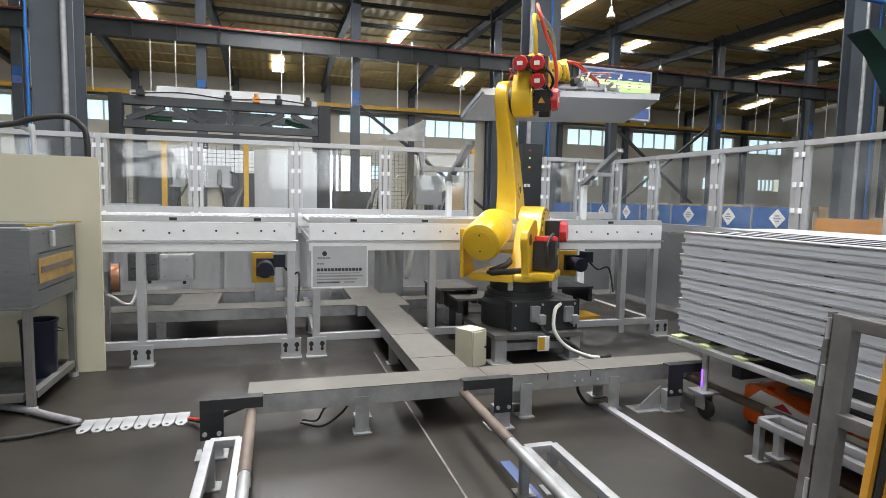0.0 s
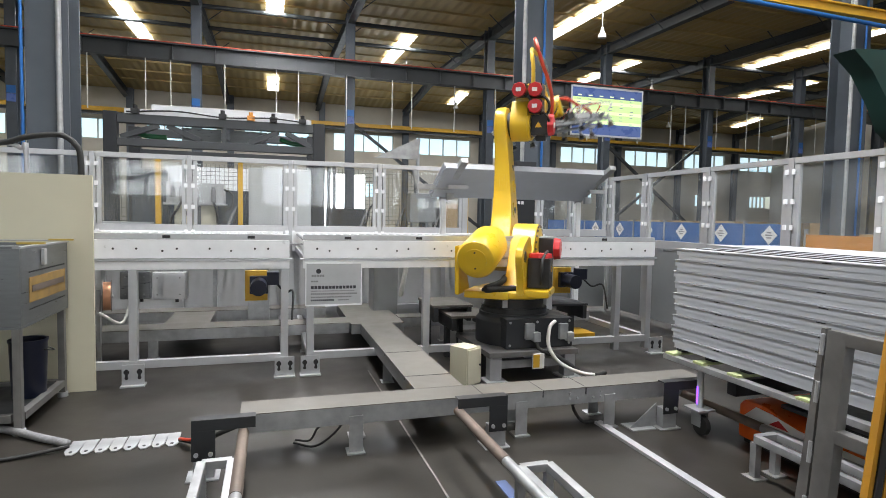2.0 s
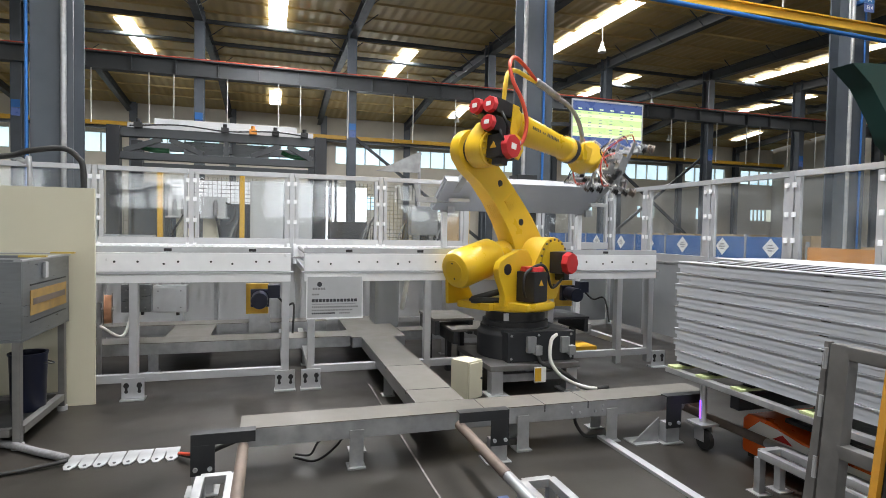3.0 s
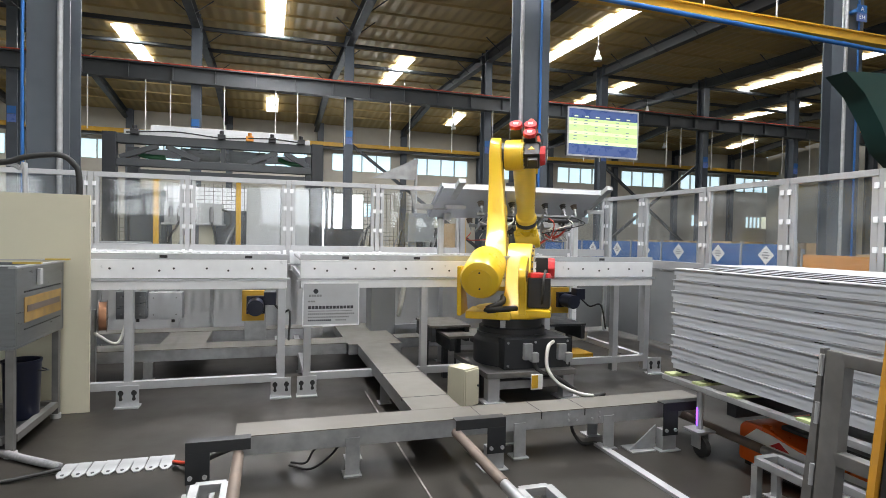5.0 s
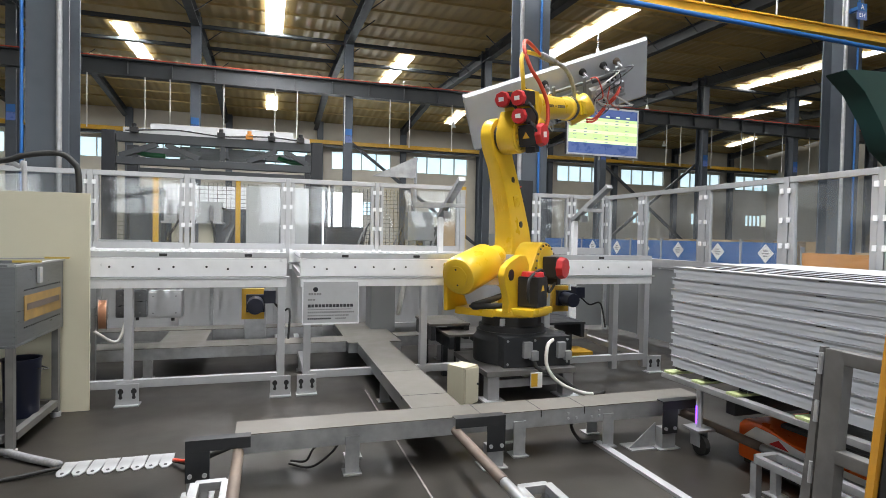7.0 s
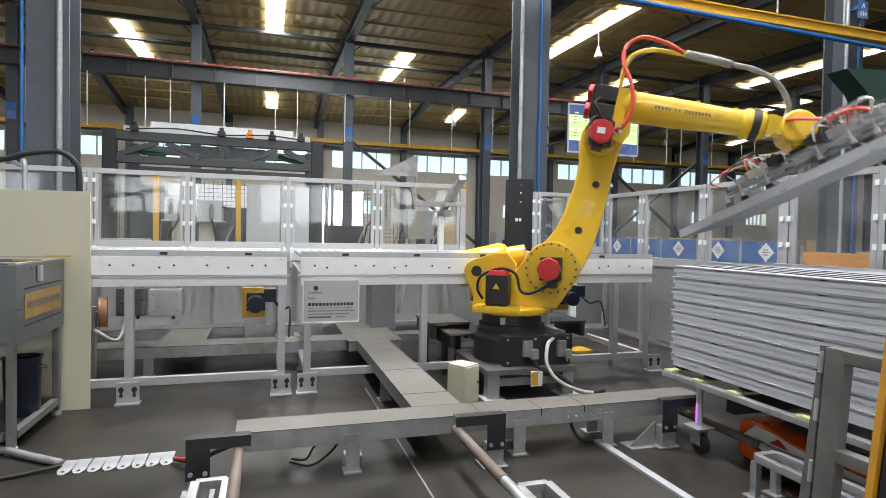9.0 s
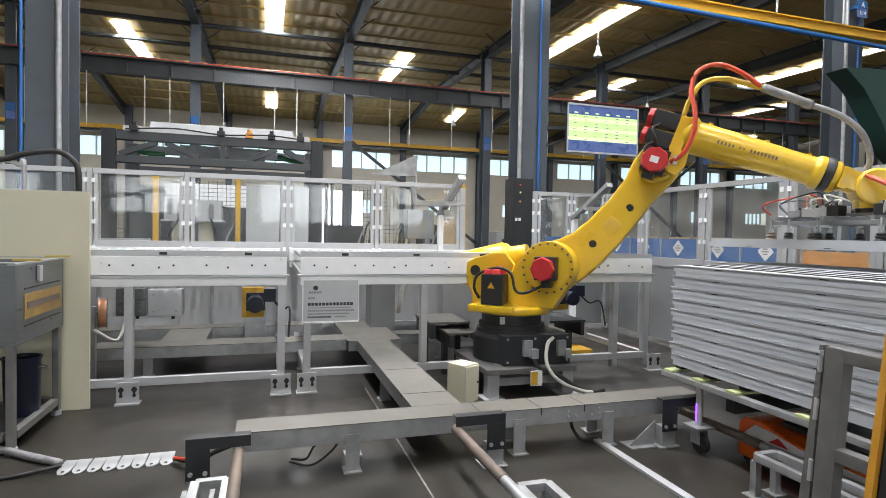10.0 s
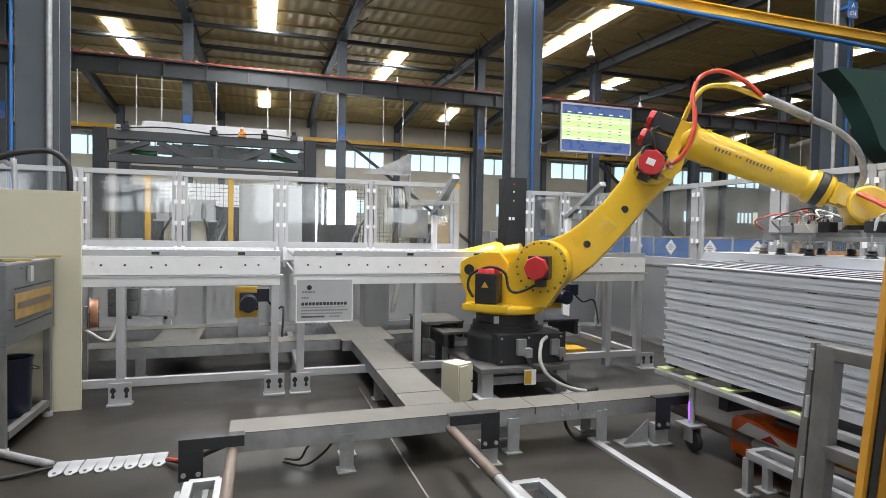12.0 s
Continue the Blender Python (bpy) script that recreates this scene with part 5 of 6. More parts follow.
for x in (-1.32, -0.36, 2.72, 3.9):
    bm = B()
    bx(bm, x - 0.03, x + 0.03, 7.72, 7.78, 0, 1.9)
    single("light_curtain", bm, "rail", "upright yellow light curtain housing", "light curtain", "light curtains", bevel=0.006)


def mesh_fence(x0, x1, y, z0, z1):
    t = thing("mesh_fence", (x0, y, 0), "black wire mesh machine fence", "fence", "mesh fences")
    bm = B()
    x = x0
    while x <= x1:
        bx(bm, x - 0.003, x + 0.003, y - 0.003, y + 0.003, z0, z1)
        x += 0.07
    z = z0
    while z <= z1:
        bx(bm, x0, x1, y + 0.004, y + 0.008, z - 0.003, z + 0.003)
        z += 0.07
    tagged(part("wire_mesh", bm, "dark", t), kind="stuff")
    for x in (x0, x1):
        bm = B()
        bx(bm, x - 0.03, x + 0.03, y + 0.01, y + 0.07, 0, z1 + 0.05)
        part("post", bm, "dark", t)


mesh_fence(-3.6, 1.0, 10.2, 0.2, 2.0)
mesh_fence(1.1, 2.6, 10.2, 0.2, 2.0)

# ---- left side: hopper cabinet, cream screen, bin ----
bm = B()
bx(bm, -2.9, -1.10, 4.185, 4.205, 0.0, 1.42)
single("screen_board", bm, "cream", "plain cream laminate screen board standing on the floor", "screen", bevel=0.002)


def hopper():
    x1, x0, y0, y1 = -1.235, -2.6, 3.42, 4.14
    t = thing("collection_box", (x1 - 0.4, 3.75, 0), "stainless sheet metal box with a small window on tube legs", "cabinet")
    for a in ((x0, x1, y0, y0 + 0.015), (x0, x1, y1 - 0.015, y1), (x0, x0 + 0.015, y0 + 0.016, y1 - 0.016), (x1 - 0.015, x1, y0 + 0.016, y1 - 0.016)):
        bm = B()
        bx(bm, *a, 0.58, 0.985)
        part("side_panel", bm, "stain", t, "", 0.002)
    bm = B()
    bx(bm, x0, x1, y0, y1, 0.565, 0.579)
    part("bottom_panel", bm, "stain", t, "", 0.002)
    bm = B()
    bx(bm, x1 - 0.03, x1 + 0.008, y0 - 0.008, y1 + 0.008, 0.986, 0.996)
    bx(bm, x0, x1, y0 - 0.008, y0 + 0.03, 0.9965, 1.002)
    bx(bm, x0, x1, y1 - 0.03, y1 + 0.008, 0.9965, 1.002)
    part("rim", bm, "galv", t)
    bm = B()
    bx(bm, x1 + 0.001, x1 + 0.004, 3.53, 4.08, 0.69, 0.825)
    win = part("window", bm, "kraft", t, "small window showing brown paper inside")
    bm = B()
    bx(bm, x1 + 0.0045, x1 + 0.006, 3.56, 4.05, 0.745, 0.78)
    part("dark_fold", bm, "rust", win)
    for z in (0.655, 0.855):
        for k in range(18):
            bm = B()
            y = 3.53 + 0.031 * k
            bx(bm, x1 + 0.001, x1 + 0.004, y, y + 0.014, z - 0.004, z + 0.004)
            part("slot", bm, "black", t)
    for y in (3.56, 4.02):
        bm = B()
        bx(bm, x1 - 0.06, x1 + 0.07, y - 0.012, y + 0.012, 1.003, 1.014)
        part("clip", bm, "brass", t, "brass clip")
    bm = B()
    bx(bm, x1 + 0.001, x1 + 0.02, 3.70, 3.74, 0.88, 0.97)
    part("latch", bm, "alu", t, "chrome toggle latch", 0.004)
    for x in (x0 + 0.03, x1 - 0.03):
        for y in (y0 + 0.03, y1 - 0.03):
            bm = B()
            bx(bm, x - 0.019, x + 0.019, y - 0.019, y + 0.019, 0.03, 0.565)
            part("leg", bm, "rawsteel", t, "", 0.003)
            bm = B()
            rod(bm, (x, y, 0), (x, y, 0.03), 0.03, 12)
            part("levelling_foot", bm, "alu", t)
    for y in (y0 + 0.03, y1 - 0.03):
        bm = B()
        bx(bm, x0 + 0.06, x1 - 0.06, y - 0.02, y + 0.02, 0.07, 0.11)
        part("rail", bm, "rawsteel", t)
    bm = B()
    bx(bm, x1 - 0.05, x1 - 0.01, y0 + 0.06, y1 - 0.06, 0.07, 0.11)
    part("rail", bm, "rawsteel", t)
    bm = B()
    bx(bm, x0 + 0.05, x1 - 0.055, y0 + 0.06, y1 - 0.06, 0.075, 0.09)
    part("shelf", bm, "dark", t, "oily dark shelf")


hopper()
BX, BY = -1.36, 3.86
t = thing("waste_bin", (BX, BY, 0.09), "dark navy plastic bin with wire handle on the shelf", "bin")
bm = B()
lathe(bm, [(0.082, 0.091), (0.086, 0.10), (0.096, 0.41), (0.101, 0.42), (0.101, 0.43), (0.09, 0.43), (0.084, 0.11)], Matrix.Translation((BX, BY, 0)), 32)
part("tub", bm, "navy", t)
bm = B()
tube(bm, [(BX + 0.09, BY - 0.03, 0.37), (BX + 0.125, BY - 0.03, 0.365), (BX + 0.13, BY + 0.01, 0.36), (BX + 0.09, BY + 0.03, 0.37)], 0.004)
part("handle", bm, "rubber", t, "thin wire handle")
for k in range(8):
    x = -0.925 + 0.064 * k
    t = thing("metal_tag", (x, 3.15, 0), "small pale metal plate with a hole lying on the floor", "plate", "floor plates")
    bm = B()
    m = Matrix.Translation((x, 3.14, 0.012)) @ pose(0, 0, 0, 9, 0, -8 + (k * 5) % 9)
    prism(bm, [(-0.03, 0.07), (0.03, 0.07), (0.03, -0.03), (0.012, -0.06), (-0.012, -0.06), (-0.03, -0.03)], -0.003, 0.003, m @ pose(0, 0, 0, -90))
    part("plate", bm, "galv", t)
    bm = B()
    rod(bm, m @ Vector((0, -0.035, 0.0)), m @ Vector((0, -0.035, 0.0045)), 0.008, 10)
    part("hole", bm, "black", t)
for pts, r, k, lab in (([(-2.2, 3.8, 0.03), (-1.7, 3.66, 0.03), (-1.32, 3.46, 0.025), (-1.14, 3.325, 0.022), (-0.97, 3.2, 0.02)], 0.02, "wrap", "thick braided grey cable lying on the floor"),
                       ([(-1.9, 3.1, 0.015), (-1.4, 3.08, 0.012), (-1.17, 3.09, 0.012), (-0.95, 3.16, 0.02)], 0.010, "rubber", "thin black cable lying on the floor"),
                       ([(-0.44, 3.1, 0.03), (-0.36, 3.0, 0.06), (-0.25, 2.84, 0.17), (-0.12, 2.85, 0.19)], 0.008, "redhose", "thin red cable rising to the duct"),
                       ([(-0.44, 3.12, 0.02), (-0.33, 2.98, 0.05), (-0.22, 2.84, 0.14), (-0.12, 2.86, 0.17)], 0.012, "rubber", "black cable rising to the duct"),
                       ([(0.13, 2.98, 0.015), (0.2, 2.92, 0.03), (0.24, 2.90, 0.10), (0.32, 2.90, 0.15)], 0.006, "rubber", "loose black wire bundle under the duct"),
                       ([(0.12, 2.95, 0.012), (0.22, 2.86, 0.02), (0.32, 2.86, 0.08), (0.38, 2.88, 0.15)], 0.006, "rubber", "loose black wire bundle under the duct"),
                       ([(1.76, 2.9, 0.15), (1.70, 2.88, 0.10), (1.74, 2.84, 0.02), (1.82, 2.84, 0.012), (1.84, 2.83, 0.012)], 0.010, "rubber", "black cable looping under the duct"),
                       ([(-1.18, 4.6, 0.45), (-1.05, 4.7, 0.36), (-1.0, 4.8, 0.6), (-0.98, 4.85, 0.78)], 0.012, "pvc", "pale cable loop behind the screen"),
                       ([(1.02, 4.28, 0.8), (1.0, 4.30, 0.66), (1.03, 4.5, 0.55)], 0.02, "pvc", "pale rag hanging under the conveyor"),
                       ([(-2.6, 4.5, 0.04), (-2.6, 4.5, 1.50), (-2.2, 4.5, 1.57), (-1.714, 4.5, 1.633), (-1.585, 4.5, 1.674), (-1.454, 4.5, 1.70), (-1.354, 4.5, 1.70), (-1.286, 4.5, 1.649), (-1.252, 4.5, 1.56), (-1.25, 4.5, 1.2), (-1.26, 4.5, 0.03)], 0.02, "rubber", "thick black hose arching over the screen"),
                       ([(-2.3, 4.6, 0.02), (-2.3, 4.6, 1.52), (-2.1, 4.58, 1.63), (-1.75, 4.55, 1.64), (-1.60, 4.5, 1.60), (-1.57, 4.5, 1.5), (-1.57, 4.5, 0.02)], 0.016, "alu", "bright bent tube rail behind the screen")):
    bm = B()
    tube(bm, pts, r)
    single("cable", bm, k, lab, "cable", "cables")
t = thing("wire_reel", (-1.1, 4.75, 0.55), "copper wire reel hanging behind the screen", "reel")
bm = B()
lathe(bm, [(0.12, -0.03), (0.12, -0.026), (0.05, -0.024), (0.05, 0.024), (0.12, 0.026), (0.12, 0.03)], Matrix.Translation((-1.17, 4.78, 0.55)) @ pose(0, 0, 0, 0, 90, 12), 24)
part("spool", bm, "rust", t, "brown spool flanges")
bm = B()
lathe(bm, [(0.108, -0.024), (0.108, 0.024)], Matrix.Translation((-1.17, 4.78, 0.55)) @ pose(0, 0, 0, 0, 90, 12), 24)
part("copper_winding", bm, "copper", t, "copper winding")
bm = B()
rod(bm, (-1.22, 4.78, 0.55), (-1.13, 4.78, 0.55), 0.012, 8)
bx(bm, -1.24, -1.215, 4.76, 4.80, 0.0, 0.60)
part("bracket", bm, "galv", t)


# ---- right side: leaning gate and amber post ----
def gate():
    t = thing("tube_gate", (1.95, 1.3, 0), "welded grey square-tube gate leaning by the cart", "gate")
    lean = Matrix.Translation((1.945, 0, 0)) @ pose(0, 0, 0, 0, 4.5, 0)

    def P(y, z, x=0.0):
        return lean @ Vector((x, y, z))

    for y in (1.528, 0.72):
        bm = B()
        bar(bm, P(y, 0.0), P(y, 0.80), 0.05, 0.075)
        part("stile", bm, "rawsteel", t, "", 0.006)
    for z in (0.775, 0.42, 0.10):
        bm = B()
        bar(bm, P(1.508, z), P(0.757, z), 0.05, 0.05)
        part("rail", bm, "rawsteel", t, "", 0.006)
    bm = B()
    v = [P(1.60, 0.80, -0.01), P(1.585, 0.80, -0.01), P(1.585, 0.0, -0.01), P(1.635, 0.0, -0.01)]
    w = [p + Vector((0.03, 0, 0)) for p in v]
    A, Bv = [bm.verts.new(p) for p in v], [bm.verts.new(p) for p in w]
    bm.faces.new(A), bm.faces.new(Bv[::-1])
    for i in range(4):
        bm.faces.new((A[i], Bv[i], Bv[(i + 1) % 4], A[(i + 1) % 4]))
    bmesh.ops.recalc_face_normals(bm, faces=bm.faces)
    part("hinge_leaf", bm, "rawsteel", t, "tapered hinge-side leaf")
    for z in (0.74, 0.56, 0.33, 0.12):
        bm = B()
        rod(bm, P(1.583, z - 0.04, -0.02), P(1.583, z + 0.04, -0.02), 0.008, 8)
        part("hinge", bm, "alu", t)


gate()
t = thing("amber_post", (1.33, 0.95, 0), "amber painted steel post with black rubber edge", "post")
lean = Matrix.Translation((1.268, 0.945, 0)) @ pose(0, 0, 0, 0, 4.4, -36)
bm = B()
bx(bm, 0.024, 0.10, -0.03, 0.03, 0, 1.9, lean)
part("post", bm, "amber", t, "", 0.004)
bm = B()
bx(bm, 0.010, 0.023, -0.028, 0.028, 0, 1.9, lean)
part("rubber_edge", bm, "rubber", t)
bm = B()
bx(bm, 0.0, 0.009, -0.02, 0.02, 0, 1.9, lean)
part("thin_edge", bm, "amber", t)


# ---- screen, crane rail, hoarding ----
def screen():
    t = thing("status_screen", (4.590, 7.2, 2.75), "large flat status screen with a yellow-green table, hung from the column", "screen")
    bm = B()
    bx(bm, 3.990, 5.140, 7.06, 7.12, 2.37, 3.05)
    part("housing", bm, "black", t, "", 0.006)
    for x0, x1, z0, z1 in ((3.985, 5.145, 3.03, 3.056), (3.985, 5.145, 2.365, 2.39), (3.985, 4.005, 2.39, 3.03), (5.125, 5.145, 2.39, 3.03)):
        bm = B()
        bx(bm, x0, x1, 7.045, 7.059, z0, z1)
        part("bezel", bm, "alu", t, "thin silver bezel")
    bm = B()
    bx(bm, 4.006, 5.124, 7.05, 7.058, 2.90, 3.029)
    part("display_header", bm, "ledn", t, "dark blue header")
    bm = B()
    bx(bm, 4.006, 5.124, 7.05, 7.058, 2.391, 2.54)
    part("display_footer", bm, "ledn", t, "dark blue footer")
    for k in range(8):
        z = 2.54 + 0.045 * k
        bm = B()
        bx(bm, 4.006, 5.124, 7.05, 7.058, z + 0.001, z + 0.0445)
        part("table_line", bm, "led" if k % 3 else "ledw", t, "glowing table line")
    for k in range(8):
        for j in range(6):
            if (k * 5 + j * 3) % 4:
                bm = B()
                x = 4.080 + 0.17 * j
                z = 2.555 + 0.045 * k
                bx(bm, x, x + 0.05, 7.047, 7.0495, z, z + 0.007)
                part("print_bar", bm, "ledn", t)
    for j in range(6):
        bm = B()
        bx(bm, 4.090 + 0.17 * j, 4.150 + 0.17 * j, 7.047, 7.0495, 2.92, 2.935)
        part("print_bar", bm, "ledw", t)
    bm = B()
    bar(bm, (3.85, 7.4, 2.75), (4.6, 7.2, 2.75), 0.05, 0.05)
    bar(bm, (3.85, 7.4, 2.5), (4.6, 7.2, 2.75), 0.03, 0.03)
    bx(bm, 4.4, 5.0, 7.121, 7.19, 2.5, 2.95)
    part("bracket", bm, "dark", t)


screen()
t = thing("column_cabinet", (3.4, 7.0, 0.9), "narrow dark control cabinet fixed to the column", "cabinet")
bm = B()
bx(bm, 3.13, 3.42, 6.92, 7.2, 0.9, 1.95)
bx(bm, 3.22, 3.34, 7.0, 7.12, 0.0, 0.899)
part("body", bm, "dark", t, "", 0.006)
for z, k in ((1.86, "red"), (1.76, "led"), (1.64, "rail")):
    bm = B()
    rod(bm, (3.23, 6.912, z), (3.23, 6.92, z), 0.012, 10)
    part("button", bm, k, t)
for x in (3.16, 3.21):
    bm = B()
    bx(bm, x, x + 0.035, 6.915, 6.919, 1.38, 1.42)
    part("label", bm, "paper", t, "small white label")
bm = B()
bx(bm, X0, X1, 6.95, 7.05, 4.56, 4.68)
bx(bm, X0, X1, 6.9, 7.1, 4.681, 4.70)
bx(bm, X0, X1, 6.9, 7.1, 4.54, 4.559)
single("near_crane_rail", bm, "rail", "yellow painted overhead hoist rail", "crane rail", kind="structure")
bm = B()
rod(bm, (-12, 6.85, 4.84), (26, 6.85, 4.08), 0.035, 12)
single("blue_air_pipe", bm, "bluepipe", "long blue overhead compressed air pipe", "pipe", kind="structure")
for x in (6.2, 7.6, 9.0):
    bm = B()
    rod(bm, (x, 7.0, 4.70), (x, 7.0, roof_z(7) - 0.3), 0.016, 8)
    rod(bm, (x, 7.0, 4.545), (x, 6.85, 4.60 - 0.02 * x), 0.016, 8)
    single("hanger_rod", bm, "galv", "thin steel hanger rod of the hoist rail", "hanger", "hanger rods")
t = thing("bay_sign", (9.69, 7.2, 5.1), "small blue and navy bay sign on the column", "sign")
bm = B()
bx(bm, 9.575, 9.80, 7.20, 7.21, 5.165, 5.30)
bx(bm, 9.64, 9.72, 7.211, 7.43, 5.2, 5.26)
part("letter_plate", bm, "bluepipe", t, "blue plate with a white letter")
bm = B()
bx(bm, 9.575, 9.80, 7.20, 7.21, 5.02, 5.16)
part("number_plate", bm, "ledn", t, "navy plate")
for word, z, size in (("A", 5.19, 0.12), ("E14", 5.06, 0.095)):
    cu = bpy.data.curves.new("letters", "FONT")
    cu.body, cu.size, cu.align_x, cu.extrude = word, size, "CENTER", 0.002
    ob = new("letters", cu)
    cu.materials.append(M["paper"])
    ob.parent = t
    ob.matrix_basis = Matrix.Translation(Vector((9.688, 7.195, z)) - BASE[t.name]) @ pose(0, 0, 0, 90)


def hoarding():
    n = 9
    for k in range(n):
        y = 7.85 + 1.2 * k
        t = thing("hoarding_panel", (9.1, y, 0), "blue painted hoarding panel with a pale diamond sign" if k < 6 else "blue painted hoarding panel", "hoarding", "blue hoarding")
        bm = B()
        bx(bm, 9.1, 9.13, y + 0.01, y + 1.19, 0.70, 1.17)
        part("board", bm, "blue", t, "", 0.004)
        bm = B()
        bx(bm, 9.1, 9.13, y + 0.01, y + 1.19, 0.05, 0.69)
        part("lower_board", bm, "grey", t)
        for yy in (y, ):
            bm = B()
            bx(bm, 9.07, 9.15, yy - 0.02, yy + 0.009, 0, 1.22)
            part("post", bm, "galv", t)
        if k < 6:
            bm = B()
            m = Matrix.Translation((9.09, y + 0.6, 0.96)) @ pose(0, 0, 0, 45, 0, 0)
            bx(bm, -0.002, 0.002, -0.13, 0.13, -0.13, 0.13, m)
            sg = part("diamond_sign", bm, "paper", t, "pale diamond sign")
            for j, w in ((0.05, 0.10), (0.0, 0.16), (-0.05, 0.10)):
                bm = B()
                bx(bm, 9.083, 9.087, y + 0.6 - w / 2, y + 0.6 + w / 2, 0.945 + j, 0.97 + j)
                part("print_bar", bm, "greyink", sg)
    for k in range(3):
        y = 3.2 + 1.5 * k
        t = thing("orange_hoarding_panel", (9.1, y, 0), "orange hoarding panel beyond the fence", "hoarding", "orange hoarding")
        bm = B()
        bx(bm, 9.1, 9.13, y, y + 1.48, 0.05, 1.0)
        part("board", bm, "orangewall", t)
        bm = B()
        bx(bm, 9.07, 9.15, y + 1.481, y + 1.499, 0, 1.1)
        part("post", bm, "galv", t)


hoarding()
for i in range(14):
    x, y = 11 + (i * 2.3) % 14, 13 + (i * 3.7) % 12
    t = thing("goods_pallet", (x, y, 0), "pallet of stacked brown cartons far across the hall", "pallet", "far goods")
    bm = B()
    bx(bm, x - 0.6, x + 0.6, y - 0.5, y + 0.5, 0, 0.14)
    part("pallet", bm, "wood", t)
    for j in range(3):
        for z in range(2 + i % 2):
            bm = B()
            bx(bm, x - 0.58 + 0.39 * j, x - 0.2 + 0.39 * j, y - 0.48, y + 0.48, 0.142 + 0.36 * z, 0.498 + 0.36 * z)
            part("carton", bm, "wood", t, "", 0.01)
bm = B()
for a, b in (((15.4, 24.3, 0.6), (21.4, 24.3, 5.2)), ((21.4, 24.4, 0.6), (15.4, 24.4, 5.2)), ((9.4, 24.3, 0.6), (3.2, 24.3, 5.2))):
    bar(bm, a, b, 0.12, 0.12)
single("cross_brace", bm, "rafter", "dark steel cross bracing between columns", "brace", kind="structure")

# hanging lamps and drop wires
for x, y in ((12.6, 20.0), (11.8, 36.0), (-2.6, 30.5), (7.1, 30.5), (29.0, 36.5), (21.0, 28.0)):
    t = thing("bell_lamp", (x, y, roof_z(y) - 1.1), "small white bell-shaped hanging lamp", "lamp", "bell lamps")
    z = roof_z(y) - 1.1
    bm = B()
    lathe(bm, [(0.17, z - 0.1), (0.15, z), (0.08, z + 0.14), (0.05, z + 0.3)], Matrix.Translation((x, y, 0)), 18)
    part("shade", bm, "paper", t)
    bm = B()
    rod(bm, (x, y, z + 0.3), (x, y, roof_z(y) + 0.02), 0.012, 6)
    part("cord", bm, "galv", t)
for k in range(26):
    x = -8.2 + 1.55 * k + 0.35 * ((k * 7) % 3)
    bm = B()
    rod(bm, (x, 23.55, 6.87), (x, 23.55, 4.9), 0.022, 6)
    single("drop_rod", bm, "pvc", "thin pale drop rod hanging from the girder", "rod", "drop rods")
t = thing("green_hood", (8.2, 5.7, 0), "dark green curved machine hood on a post", "hood")
bm = B()
prism(bm, [(7.28, 3.48), (7.6, 3.51), (8.6, 3.55), (8.6, 2.2), (8.15, 2.5), (7.95, 2.84), (7.63, 3.23)], 5.6, 5.9)
part("hood", bm, "dkgreen", t, "", 0.01)
bm = B()
bx(bm, 8.48, 8.58, 5.7, 5.8, 0, 2.3)
part("post", bm, "dark", t)


# small clutter behind and under the conveyor
for x0, x1, y0, y1, z0, z1, k, lab, cat in ((-1.72, -1.2, 6.7, 6.8, 0.0, 1.08, "alu", "low aluminium machine rail behind the guard", "rail"), (2.75, 3.15, 4.95, 5.25, 0.0, 0.05, "rail", "flat yellow steel plate under the conveyor", "plate"),
                                           (2.35, 2.75, 4.9, 5.3, 0.0, 0.22, "dark", "dark steel box under the conveyor", "box"), (1.0, 1.25, 5.6, 5.9, 0.0, 0.75, "grey", "grey steel cabinet under the conveyor", "cabinet"),
                                           (-0.2, 0.0, 5.7, 5.95, 0.0, 0.78, "galv", "galvanised cabinet under the conveyor", "cabinet"), (1.75, 2.2, 5.6, 5.75, 0.0, 0.72, "alu", "aluminium cover under the conveyor", "cover")):
    bm = B()
    bx(bm, x0, x1, y0, y1, z0, z1)
    single("machine_part", bm, k, lab, cat, bevel=0.006)
for x, y in ((-1.05, 7.9), (-0.5, 8.0), (1.3, 8.3), (1.9, 8.6), (2.4, 8.2)):
    for j in range(3):
        bm = B()
        tube(bm, [(x + 0.05 * j, y, 0.0), (x + 0.1 * j - 0.1, y - 0.05, 0.6), (x + 0.08 * j, y - 0.03, 1.1 + 0.1 * j), (x + 0.15, y, 1.35)], 0.014)
        single("machine_hose", bm, "rubber" if j else "wrap", "dark hose behind the clear guard", "hose", "machine hoses")


